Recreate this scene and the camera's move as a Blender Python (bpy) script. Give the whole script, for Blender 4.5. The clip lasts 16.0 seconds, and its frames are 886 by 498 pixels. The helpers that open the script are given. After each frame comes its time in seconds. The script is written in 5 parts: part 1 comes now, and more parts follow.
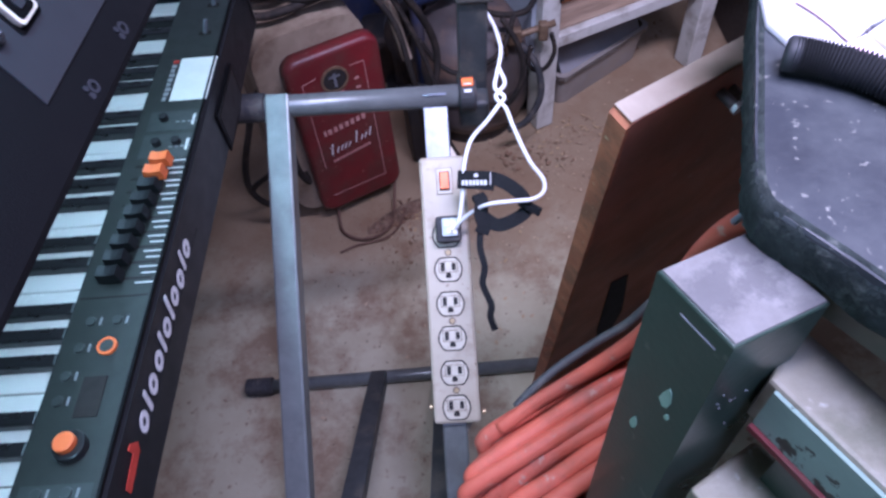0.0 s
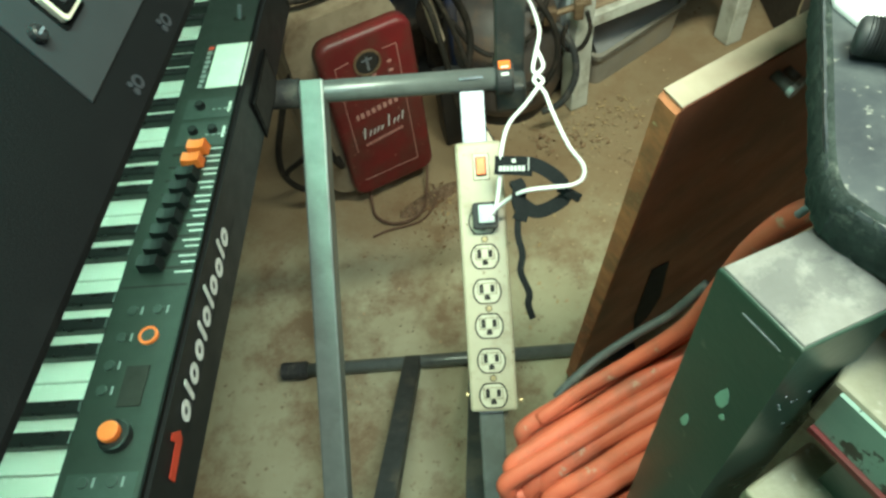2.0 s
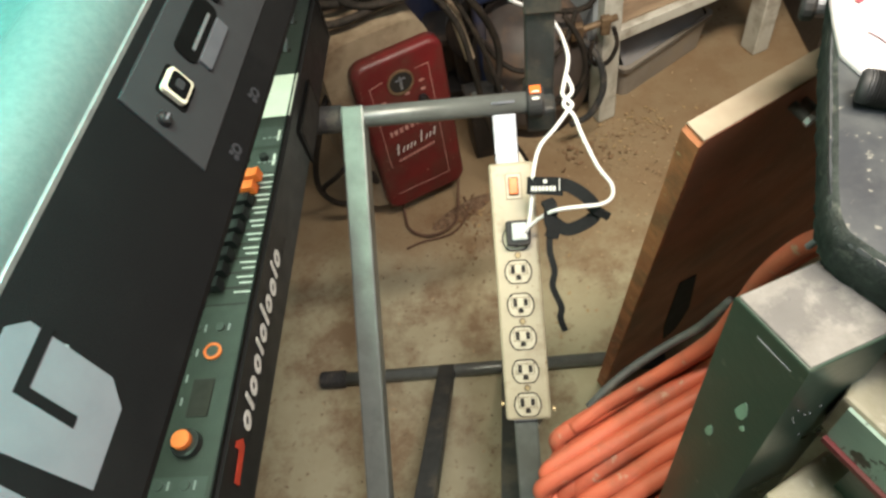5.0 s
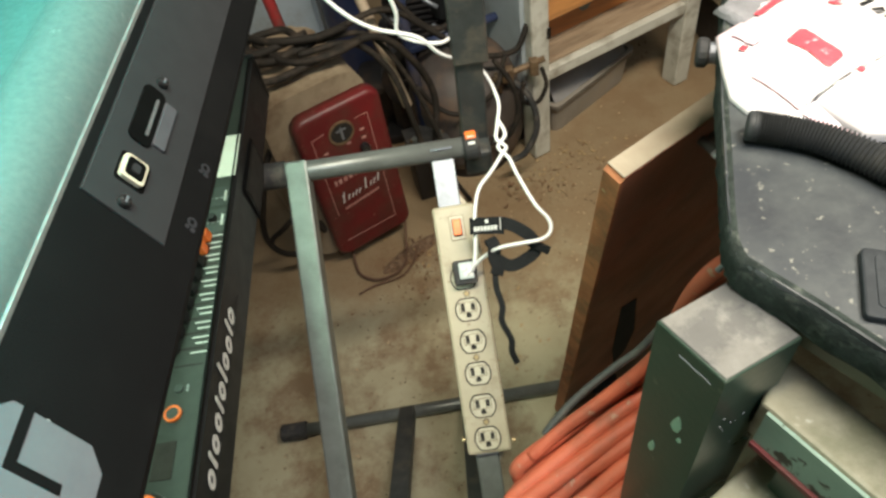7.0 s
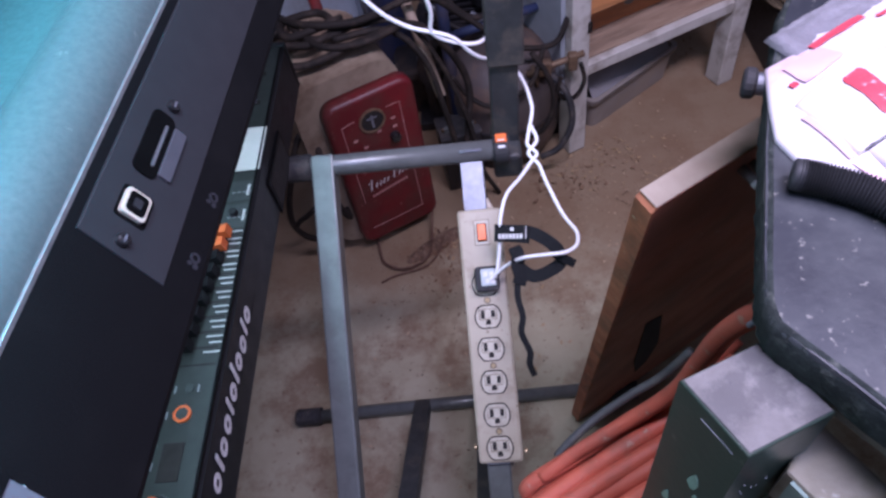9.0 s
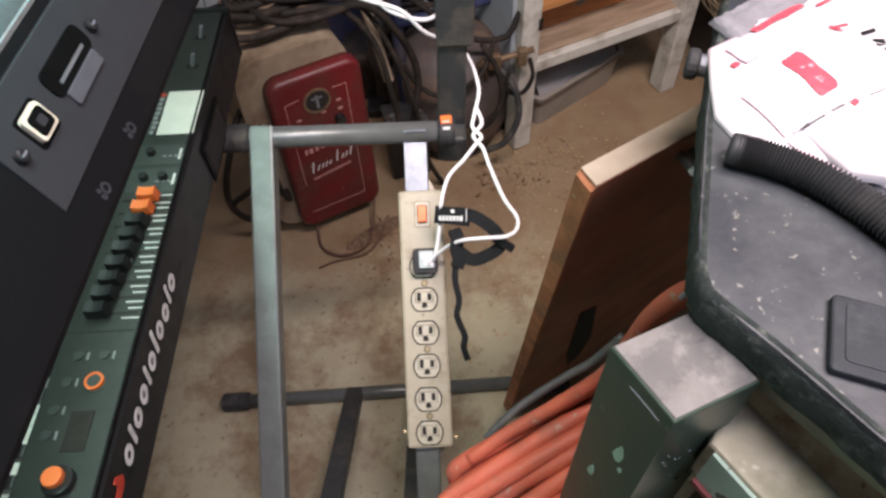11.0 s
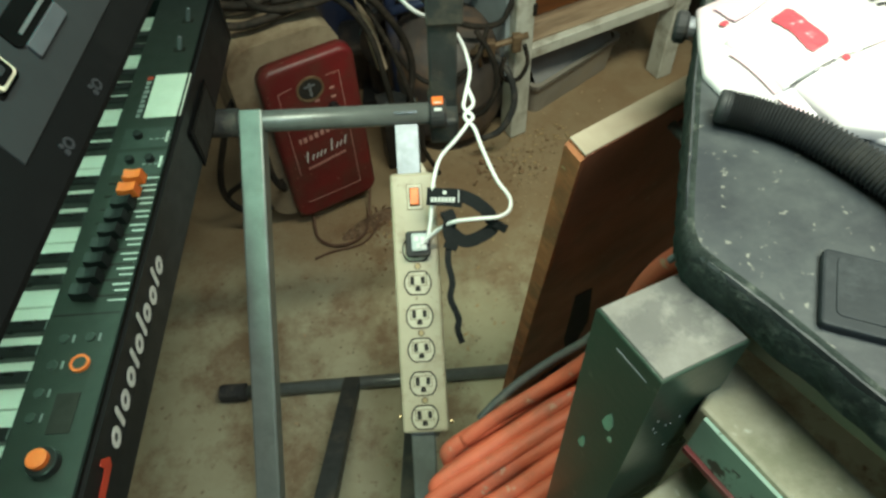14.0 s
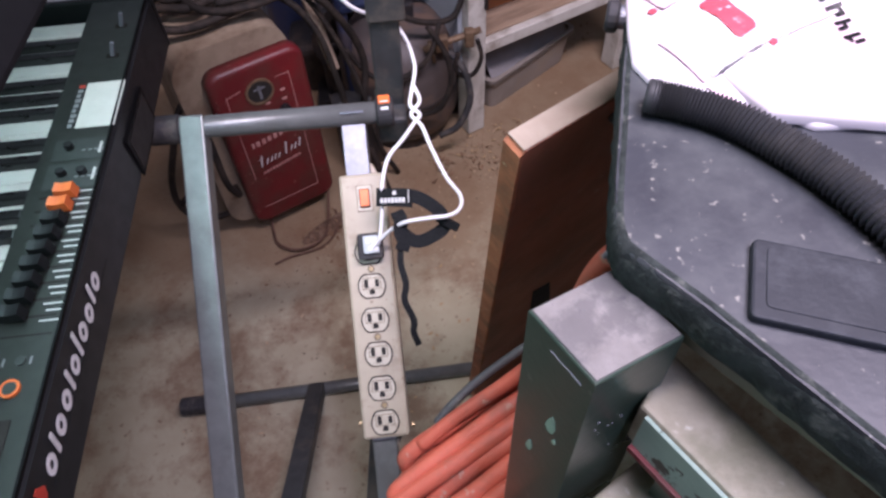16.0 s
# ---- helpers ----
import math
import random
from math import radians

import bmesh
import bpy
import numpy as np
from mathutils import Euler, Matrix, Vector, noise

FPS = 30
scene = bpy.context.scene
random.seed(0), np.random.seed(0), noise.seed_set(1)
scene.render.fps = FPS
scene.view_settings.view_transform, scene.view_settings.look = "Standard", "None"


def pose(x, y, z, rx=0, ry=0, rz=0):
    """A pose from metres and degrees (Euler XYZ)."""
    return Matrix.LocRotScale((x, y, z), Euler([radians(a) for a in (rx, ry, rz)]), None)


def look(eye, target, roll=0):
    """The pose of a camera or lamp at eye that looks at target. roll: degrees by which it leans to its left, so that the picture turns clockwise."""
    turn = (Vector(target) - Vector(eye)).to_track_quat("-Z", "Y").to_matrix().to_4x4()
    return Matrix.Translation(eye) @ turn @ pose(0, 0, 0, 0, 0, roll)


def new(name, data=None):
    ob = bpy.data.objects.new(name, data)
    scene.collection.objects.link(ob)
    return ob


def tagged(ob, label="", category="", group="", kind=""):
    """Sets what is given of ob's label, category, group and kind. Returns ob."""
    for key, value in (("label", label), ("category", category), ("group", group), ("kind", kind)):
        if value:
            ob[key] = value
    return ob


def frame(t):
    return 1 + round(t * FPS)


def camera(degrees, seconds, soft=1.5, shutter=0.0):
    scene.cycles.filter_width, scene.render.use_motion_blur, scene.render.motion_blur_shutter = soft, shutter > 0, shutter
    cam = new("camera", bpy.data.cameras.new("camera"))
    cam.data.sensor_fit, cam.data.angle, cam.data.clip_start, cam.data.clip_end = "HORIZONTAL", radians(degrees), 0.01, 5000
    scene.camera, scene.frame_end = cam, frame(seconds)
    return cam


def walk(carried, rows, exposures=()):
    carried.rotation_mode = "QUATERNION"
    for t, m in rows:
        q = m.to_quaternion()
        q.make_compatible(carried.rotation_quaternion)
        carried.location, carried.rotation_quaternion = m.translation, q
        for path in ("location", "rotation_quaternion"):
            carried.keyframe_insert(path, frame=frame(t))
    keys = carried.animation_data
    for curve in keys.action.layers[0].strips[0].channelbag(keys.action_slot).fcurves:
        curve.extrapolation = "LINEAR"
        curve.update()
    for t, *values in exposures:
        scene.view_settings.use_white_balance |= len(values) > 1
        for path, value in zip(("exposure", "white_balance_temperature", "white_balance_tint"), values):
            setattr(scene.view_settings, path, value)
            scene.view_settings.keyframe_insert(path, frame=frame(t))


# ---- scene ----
cam = camera(66.3, 16.0, soft=2.7)
PATH = [
    (0, (0.071, 0.046, 1.374), (0.01, 1.261, -0.213), -6.4),
    (0.5, (0.071, 0.041, 1.375), (-0.015, 1.284, -0.19), -6.6),
    (1, (0.07, 0.048, 1.377), (-0.04, 1.26, -0.21), -7.9),
    (1.5, (0.064, 0.061, 1.363), (-0.06, 1.238, -0.249), -8.9),
    (2, (0.061, 0.059, 1.37), (-0.089, 1.233, -0.243), -10.0),
    (2.5, (0.059, 0.057, 1.376), (-0.108, 1.211, -0.249), -10.7),
    (3, (0.061, 0.062, 1.39), (-0.135, 1.219, -0.229), -13.0),
    (3.5, (0.057, 0.054, 1.39), (-0.132, 1.206, -0.234), -12.2),
    (4, (0.059, 0.048, 1.407), (-0.158, 1.236, -0.188), -12.7),
    (6.5, (0.048, 0.033, 1.432), (-0.156, 1.222, -0.164), -15.1),
    (7, (0.063, 0.028, 1.448), (-0.012, 1.297, -0.096), -11.9),
    (7.5, (0.053, 0.081, 1.427), (-0.067, 1.331, -0.13), -11.9),
    (8, (0.07, 0.079, 1.443), (-0.094, 1.294, -0.138), -15.1),
    (8.5, (0.078, 0.067, 1.454), (-0.071, 1.278, -0.132), -13.4),
    (9, (0.074, 0.068, 1.454), (-0.091, 1.294, -0.118), -11.9),
    (9.5, (0.073, 0.073, 1.442), (-0.176, 1.283, -0.132), -17.4),
    (10, (0.073, 0.063, 1.431), (-0.018, 1.274, -0.159), -7.4),
    (12.5, (0.081, 0.055, 1.426), (0.112, 1.286, -0.15), -1.5),
    (13, (0.07, 0.058, 1.435), (0.069, 1.32, -0.116), -1.7),
    (13.5, (0.079, 0.061, 1.428), (0.071, 1.293, -0.148), -4.2),
    (14, (0.086, 0.047, 1.407), (0.087, 1.256, -0.186), -3.7),
    (14.5, (0.093, 0.047, 1.402), (0.095, 1.275, -0.177), -3.3),
    (15, (0.094, 0.042, 1.401), (0.086, 1.234, -0.205), -4.2),
    (15.5, (0.098, 0.042, 1.402), (0.11, 1.24, -0.2), -3.9),
    (16, (0.112, 0.058, 1.396), (0.195, 1.253, -0.205), -3.1),
]
# seconds, stops, kelvin, tint: the stage light's hue swings from blue through white, red and green
TINTS = [
    (0.0, 0.06, 4420, 42), (0.5, 0.18, 5100, 12), (1.0, 0.38, 5740, 5), (1.5, 0.12, 5250, 45), (2.0, 0.46, 5170, -24), (2.5, 0.43, 5200, -25),
    (3.0, 0.13, 4420, 43), (3.5, 0.37, 6260, 2), (4.0, 0.36, 6040, 4), (6.5, 0.24, 5890, 11), (7.0, 0.06, 5810, 4), (7.5, -0.06, 4980, 42),
    (8.0, 0.08, 5670, -12), (8.5, -0.05, 4600, 15), (9.0, -0.46, 4680, 46), (9.5, -0.04, 5590, -9), (10.0, -0.05, 5560, 40), (12.5, -0.20, 5510, 2),
    (13.0, -0.44, 5400, 36), (13.5, -0.59, 4930, 29), (14.0, -0.17, 5400, -17), (14.5, -0.04, 4470, 31), (15.0, 0.01, 5510, 2), (15.5, 0.28, 5430, 12),
    (16.0, -0.06, 5080, 40),
]
walk(cam, [(t, look(eye, target, roll)) for t, eye, target, roll in PATH], TINTS)


# ---- world and lights ----
world = bpy.data.worlds.new("world")
scene.world = world
world.use_nodes = True
world.node_tree.nodes["Background"].inputs[0].default_value = (0.55, 0.6, 0.7, 1)
world.node_tree.nodes["Background"].inputs[1].default_value = 0.085


def area_lamp(name, at, to, size_x, size_y, watts, colour):
    data = bpy.data.lights.new(name, "AREA")
    data.shape, data.size, data.size_y = "RECTANGLE", size_x, size_y
    data.energy, data.color = watts, colour
    ob = new(name, data)
    ob.matrix_world = look(at, to)
    return ob


# shop tube over the black work table, a ceiling tube over the floor, the LED bar under the upper keyboard
area_lamp("table_tube_light", (0.40, -0.35, 2.25), (0.30, 0.2, 1.1), 0.12, 1.0, 11.5, (1.0, 0.98, 0.97))
area_lamp("ceiling_tube_light", (0.50, 0.30, 2.42), (0.38, 1.00, 0.0), 1.3, 0.15, 64.0, (1.0, 0.83, 0.62))
area_lamp("stage_bar_light", (-0.300, 0.48, 1.155), (0.02, 0.5, 0.68), 0.8, 0.05, 2.1, (0.70, 1.0, 0.66))
wash = area_lamp("stage_wash_light", (-0.05, 0.33, 1.78), (-0.168, 0.33, 1.28), 0.6, 0.04, 1.1, (0.0, 0.95, 0.74))
wash.data.spread = radians(22)


# ---- materials ----
def mat(name, c1, c2=None, scale=30.0, rough=0.6, metal=0.0, bump=0.1, bscale=300.0, stain=None, sscale=6.0, samt=0.5,
        slow=0.5, shigh=0.62, rvar=0.12, stretch=(1, 1, 1), coat=0.0, vary=0.0, spec=0.5, speck=None):
    m = bpy.data.materials.new(name)
    m.use_nodes = True
    nt = m.node_tree
    b = nt.nodes["Principled BSDF"]
    n = lambda kind: nt.nodes.new(kind)
    tc = n("ShaderNodeTexCoord")
    mp = n("ShaderNodeMapping")
    mp.inputs["Scale"].default_value = stretch
    nt.links.new(tc.outputs["Object"], mp.inputs[0])

    def noise_node(s, detail=5.0, rg=0.6):
        q = n("ShaderNodeTexNoise")
        q.inputs["Scale"].default_value, q.inputs["Detail"].default_value, q.inputs["Roughness"].default_value = s, detail, rg
        nt.links.new(mp.outputs[0], q.inputs["Vector"])
        return q

    def ramp(src, lo, hi):
        q = n("ShaderNodeMapRange")
        q.inputs[1].default_value, q.inputs[2].default_value = lo, hi
        nt.links.new(src, q.inputs[0])
        return q.outputs[0]

    def mix(fac, a, c):
        q = n("ShaderNodeMix")
        q.data_type = "RGBA"
        nt.links.new(fac, q.inputs[0])
        for sock, v in ((q.inputs[6], a), (q.inputs[7], c)):
            if isinstance(v, tuple):
                sock.default_value = (*v, 1)
            else:
                nt.links.new(v, sock)
        return q.outputs[2]

    c2 = c2 or tuple(0.72 * v for v in c1)
    grain = noise_node(scale)
    col = mix(ramp(grain.outputs[0], 0.32, 0.68), c1, c2)
    if stain:
        st = noise_node(sscale, 8.0, 0.68)
        f = ramp(st.outputs[0], slow, shigh)
        mul = n("ShaderNodeMath")
        mul.operation = "MULTIPLY"
        mul.inputs[1].default_value = samt
        nt.links.new(f, mul.inputs[0])
        col = mix(mul.outputs[0], col, stain)
    if speck:
        sp = noise_node(speck[1], 3.0, 0.5)
        col = mix(ramp(sp.outputs[0], speck[2], speck[3]), col, speck[0])
    b.inputs["Specular IOR Level"].default_value = spec
    if vary:
        oi = n("ShaderNodeObjectInfo")
        hsv = n("ShaderNodeHueSaturation")
        mr = n("ShaderNodeMapRange")
        mr.inputs[3].default_value, mr.inputs[4].default_value = 1 - vary, 1 + vary
        nt.links.new(oi.outputs["Random"], mr.inputs[0])
        nt.links.new(mr.outputs[0], hsv.inputs["Value"])
        nt.links.new(col, hsv.inputs["Color"])
        col = hsv.outputs[0]
    nt.links.new(col, b.inputs["Base Color"])
    mr = n("ShaderNodeMapRange")
    mr.inputs[3].default_value, mr.inputs[4].default_value = max(0.03, rough - rvar), min(1, rough + rvar)
    nt.links.new(grain.outputs[0], mr.inputs[0])
    nt.links.new(mr.outputs[0], b.inputs["Roughness"])
    b.inputs["Metallic"].default_value = metal
    b.inputs["Coat Weight"].default_value = coat
    if bump:
        fine = noise_node(bscale, 4.0)
        bp = n("ShaderNodeBump")
        bp.inputs["Strength"].default_value, bp.inputs["Distance"].default_value = bump, 0.002
        nt.links.new(fine.outputs[0], bp.inputs["Height"])
        nt.links.new(bp.outputs[0], b.inputs["Normal"])
    return m


CONCRETE = mat("concrete", (0.44, 0.405, 0.275), (0.325, 0.285, 0.183), 4.5, 0.8, bump=0.6, bscale=90, stain=(0.185, 0.118, 0.068), sscale=4.2, samt=0.85, slow=0.47, shigh=0.60, speck=((0.16, 0.10, 0.06), 55, 0.63, 0.80), spec=0.4)


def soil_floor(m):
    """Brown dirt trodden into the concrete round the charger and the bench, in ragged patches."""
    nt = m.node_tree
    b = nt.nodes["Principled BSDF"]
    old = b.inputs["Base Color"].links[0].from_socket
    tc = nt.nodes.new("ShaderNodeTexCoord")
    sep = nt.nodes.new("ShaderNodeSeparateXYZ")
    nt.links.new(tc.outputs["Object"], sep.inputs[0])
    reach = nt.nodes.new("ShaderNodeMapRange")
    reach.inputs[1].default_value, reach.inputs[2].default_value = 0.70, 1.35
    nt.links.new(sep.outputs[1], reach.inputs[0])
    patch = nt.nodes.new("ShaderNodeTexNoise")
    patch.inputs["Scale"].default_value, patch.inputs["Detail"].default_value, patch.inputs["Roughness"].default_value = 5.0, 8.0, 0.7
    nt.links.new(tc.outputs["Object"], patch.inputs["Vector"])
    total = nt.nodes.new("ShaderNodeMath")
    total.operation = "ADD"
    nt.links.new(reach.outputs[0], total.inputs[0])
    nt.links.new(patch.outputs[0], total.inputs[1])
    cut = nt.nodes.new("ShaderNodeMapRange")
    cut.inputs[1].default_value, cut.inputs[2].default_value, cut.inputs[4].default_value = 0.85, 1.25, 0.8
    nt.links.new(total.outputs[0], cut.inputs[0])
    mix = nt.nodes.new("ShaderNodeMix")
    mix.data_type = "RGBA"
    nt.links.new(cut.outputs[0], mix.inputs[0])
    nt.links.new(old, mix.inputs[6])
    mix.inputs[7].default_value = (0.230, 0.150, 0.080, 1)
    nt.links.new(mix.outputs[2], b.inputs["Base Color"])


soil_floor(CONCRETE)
WALL = mat("wall_paint", (0.42, 0.46, 0.50), (0.34, 0.37, 0.40), 8, 0.8, stain=(0.2, 0.18, 0.15), sscale=3)
CEIL = mat("ceiling_boards", (0.30, 0.25, 0.19), (0.22, 0.18, 0.13), 6, 0.85)
BLACK_PAINT = mat("black_satin_casing", (0.016, 0.017, 0.018), (0.011, 0.012, 0.013), 40, 0.42, bump=0.12, bscale=900, spec=0.3)
BLACK_TEX = mat("black_textured_metal", (0.0045, 0.0047, 0.005), (0.0035, 0.0036, 0.004), 60, 0.5, bump=0.2, bscale=1400, stain=(0.009, 0.009, 0.009), sscale=18, samt=0.3, spec=0.12)
GREY_PLATE = mat("grey_connector_plate", (0.024, 0.025, 0.027), (0.020, 0.021, 0.023), 60, 0.42, bump=0.06, bscale=900, spec=0.3)
PANEL = mat("dark_control_panel", (0.024, 0.028, 0.024), (0.018, 0.022, 0.018), 60, 0.38, bump=0.1, bscale=1200)
PANEL_B = mat("control_field", (0.045, 0.055, 0.05), None, 60, 0.4, bump=0.05)
KEY_WHITE = mat("white_key_plastic", (0.68, 0.67, 0.63), (0.64, 0.63, 0.58), 20, 0.25, bump=0.0, coat=0.2)
KEY_BLACK = mat("black_key_plastic", (0.015, 0.015, 0.016), None, 20, 0.3, bump=0.0)
ORANGE = mat("orange_plastic", (0.85, 0.20, 0.035), (0.75, 0.16, 0.03), 50, 0.45, bump=0.03)
RED_INK = mat("red_print", (0.55, 0.06, 0.03), None, 60, 0.5, bump=0)
WHITE_INK = mat("white_print", (0.72, 0.72, 0.70), (0.55, 0.55, 0.53), 90, 0.5, bump=0)
GREY_INK = mat("grey_print", (0.27, 0.28, 0.29), (0.22, 0.23, 0.24), 70, 0.45, bump=0)
MARK_INK = mat("dull_silver_print", (0.115, 0.12, 0.135), (0.10, 0.105, 0.12), 70, 0.5, bump=0, spec=0.2)
FAINT_INK = mat("faint_grey_print", (0.024, 0.025, 0.029), (0.020, 0.021, 0.024), 70, 0.5, bump=0, spec=0.2)
HOLE = mat("black_recess", (0.003, 0.003, 0.003), (0.002, 0.002, 0.002), 60, 0.9, bump=0, spec=0.05)
CARD_GREY = mat("dark_grey_plastic", (0.11, 0.115, 0.12), None, 60, 0.45, bump=0)
CARD_DIM = mat("grey_plastic_tab", (0.060, 0.062, 0.070), (0.05, 0.052, 0.06), 60, 0.5, bump=0, spec=0.25)
DIM_INK = mat("dull_print", (0.24, 0.26, 0.25), None, 60, 0.5, bump=0)
TAPE = mat("masking_tape", (0.66, 0.66, 0.60), (0.58, 0.58, 0.52), 25, 0.7, bump=0.2, bscale=120)
SYNTH_TOP = mat("metallic_silver_lacquer", (0.10, 0.12, 0.118), (0.08, 0.10, 0.098), 300, 0.5, metal=0.1, bump=0.02, stain=(0.3, 0.3, 0.29), sscale=40, samt=0.35, slow=0.66, shigh=0.70, spec=0.1)
SEAM = mat("bare_metal_seam", (0.45, 0.45, 0.44), (0.3, 0.3, 0.3), 120, 0.4, metal=0.7)
BRIGHT_STEEL = mat("bright_zinc", (0.62, 0.63, 0.64), (0.5, 0.5, 0.5), 120, 0.3, metal=0.4, bump=0)
STEEL = mat("worn_grey_steel_tube", (0.175, 0.190, 0.180), (0.135, 0.147, 0.140), 35, 0.36, metal=0.35, bump=0.08, bscale=400, stain=(0.09, 0.088, 0.078), sscale=16, samt=0.35)
STEEL_LIGHT = mat("bare_aluminium_bar", (0.25, 0.265, 0.30), (0.20, 0.21, 0.235), 80, 0.42, metal=0.55, bump=0.1, bscale=600)
STAND_BLACK = mat("black_stand_paint", (0.045, 0.05, 0.05), (0.03, 0.034, 0.034), 40, 0.5, bump=0.1, stain=(0.14, 0.12, 0.09), sscale=14, samt=0.45)
RUBBER = mat("black_rubber", (0.028, 0.028, 0.03), (0.02, 0.02, 0.02), 50, 0.75, bump=0.25, stain=(0.12, 0.1, 0.08), sscale=30, samt=0.4)
BEIGE = mat("beige_enamel_strip", (0.42, 0.375, 0.275), (0.37, 0.325, 0.235), 22, 0.38, bump=0.12, bscale=420, stain=(0.22, 0.17, 0.105), sscale=26, samt=0.6, slow=0.54, shigh=0.72, speck=((0.20, 0.15, 0.09), 120, 0.68, 0.74))
OUTLET = mat("ivory_outlet_plastic", (0.50, 0.46, 0.355), (0.45, 0.41, 0.315), 60, 0.45, bump=0.04, stain=(0.3, 0.25, 0.17), sscale=60, samt=0.35)
GRIME = mat("brown_grime", (0.16, 0.13, 0.085), None, 60, 0.7, bump=0)
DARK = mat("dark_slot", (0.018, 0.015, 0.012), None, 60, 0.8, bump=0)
BRASS = mat("dull_brass", (0.45, 0.36, 0.20), (0.3, 0.23, 0.12), 60, 0.45, metal=0.7)
WHITE_CABLE = mat("white_cable_jacket", (0.80, 0.80, 0.79), (0.74, 0.74, 0.72), 60, 0.45, bump=0.03)
PALE_PLUG = mat("pale_grey_plug", (0.45, 0.50, 0.50), (0.36, 0.4, 0.4), 60, 0.5, bump=0.05)
STRAP = mat("black_hook_and_loop", (0.011, 0.012, 0.013), (0.007, 0.008, 0.009), 200, 0.9, bump=0.5, bscale=1500, spec=0.3)
CHARGER_RED = mat("faded_red_enamel", (0.140, 0.010, 0.012), (0.090, 0.007, 0.009), 10, 0.45, bump=0.1, bscale=260, stain=(0.085, 0.030, 0.022), sscale=9, samt=0.85, slow=0.44, shigh=0.64, speck=((0.26, 0.12, 0.09), 90, 0.66, 0.76))
CHARGER_TAN = mat("dusty_tan_enamel", (0.27, 0.215, 0.145), (0.20, 0.15, 0.095), 12, 0.75, bump=0.25, stain=(0.13, 0.085, 0.05), sscale=8, samt=0.85, slow=0.44, shigh=0.6)
PINK_INK = mat("worn_pale_print", (0.50, 0.30, 0.26), (0.40, 0.16, 0.14), 90, 0.6, bump=0)
BENCH = mat("chalky_white_paint", (0.58, 0.565, 0.50), (0.48, 0.465, 0.40), 16, 0.7, bump=0.2, bscale=200, stain=(0.23, 0.19, 0.14), sscale=8, samt=0.65)
BENCH_SIDE = mat("pale_blue_grey_panel", (0.36, 0.40, 0.43), (0.30, 0.33, 0.35), 10, 0.65, stain=(0.2, 0.18, 0.15), sscale=5)
PINE = mat("orange_varnished_wood", (0.50, 0.20, 0.055), (0.38, 0.135, 0.035), 10, 0.5, bump=0.15, bscale=120, stretch=(1, 9, 9), stain=(0.2, 0.09, 0.04), sscale=3)
PINE_LIGHT = mat("pale_orange_varnished_wood", (0.62, 0.30, 0.10), (0.50, 0.22, 0.065), 10, 0.45, bump=0.12, bscale=120, stretch=(1, 9, 9), stain=(0.3, 0.14, 0.06), sscale=3)
SHELF_WOOD = mat("scuffed_shelf_board", (0.36, 0.27, 0.18), (0.26, 0.18, 0.11), 12, 0.75, bump=0.2, stretch=(1, 8, 8), stain=(0.14, 0.1, 0.065), sscale=4)
BIN = mat("dusty_grey_plastic", (0.30, 0.27, 0.23), (0.24, 0.215, 0.18), 14, 0.6, bump=0.1, stain=(0.36, 0.30, 0.22), sscale=7)
BIN_LID = mat("grey_felt_sheet", (0.30, 0.29, 0.29), (0.22, 0.215, 0.22), 10, 0.85, bump=0.2, stain=(0.3, 0.27, 0.22), sscale=5)
BOARD_FACE = mat("dark_brown_varnished_board", (0.42, 0.165, 0.090), (0.29, 0.105, 0.056), 9, 0.42, bump=0.15, bscale=150, stretch=(1, 1, 1), stain=(0.13, 0.065, 0.038), sscale=7, samt=0.7, slow=0.46, shigh=0.66, speck=((0.42, 0.27, 0.18), 60, 0.70, 0.78))
BOARD_EDGE = mat("raw_sawn_board_edge", (0.50, 0.195, 0.080), (0.34, 0.120, 0.052), 26, 0.7, bump=0.5, bscale=300, stain=(0.17, 0.085, 0.04), sscale=22, samt=0.7, speck=((0.55, 0.40, 0.22), 90, 0.66, 0.74))
BOARD_TOP = mat("dusty_board_top", (0.33, 0.285, 0.21), (0.26, 0.215, 0.155), 25, 0.85, bump=0.2, stain=(0.24, 0.19, 0.13), sscale=14)
POST_PAINT = mat("dark_green_black_enamel", (0.042, 0.072, 0.050), (0.034, 0.058, 0.041), 9, 0.3, bump=0.10, bscale=160, stain=(0.11, 0.125, 0.095), sscale=9, samt=0.55, slow=0.50, shigh=0.72, speck=((0.14, 0.15, 0.12), 60, 0.68, 0.76))
POST_TOP = mat("dusty_grey_cap", (0.195, 0.19, 0.175), (0.14, 0.135, 0.122), 60, 0.75, bump=0.4, bscale=200, stain=(0.09, 0.088, 0.085), sscale=20, samt=0.8, slow=0.50, shigh=0.58, speck=((0.08, 0.08, 0.08), 110, 0.66, 0.72))
RAIL = mat("dusty_tan_rail", (0.33, 0.31, 0.225), (0.245, 0.228, 0.155), 26, 0.55, bump=0.25, bscale=300, stain=(0.16, 0.16, 0.095), sscale=12, samt=0.7, speck=((0.48, 0.46, 0.38), 80, 0.64, 0.74))
OLIVE = mat("olive_green_gloss_paint", (0.17, 0.20, 0.135), (0.125, 0.15, 0.10), 18, 0.4, bump=0.15, bscale=200, stain=(0.22, 0.20, 0.13), sscale=10, samt=0.5)
GREEN_CHIP = mat("pale_green_undercoat", (0.30, 0.44, 0.33), None, 60, 0.5, bump=0.05)
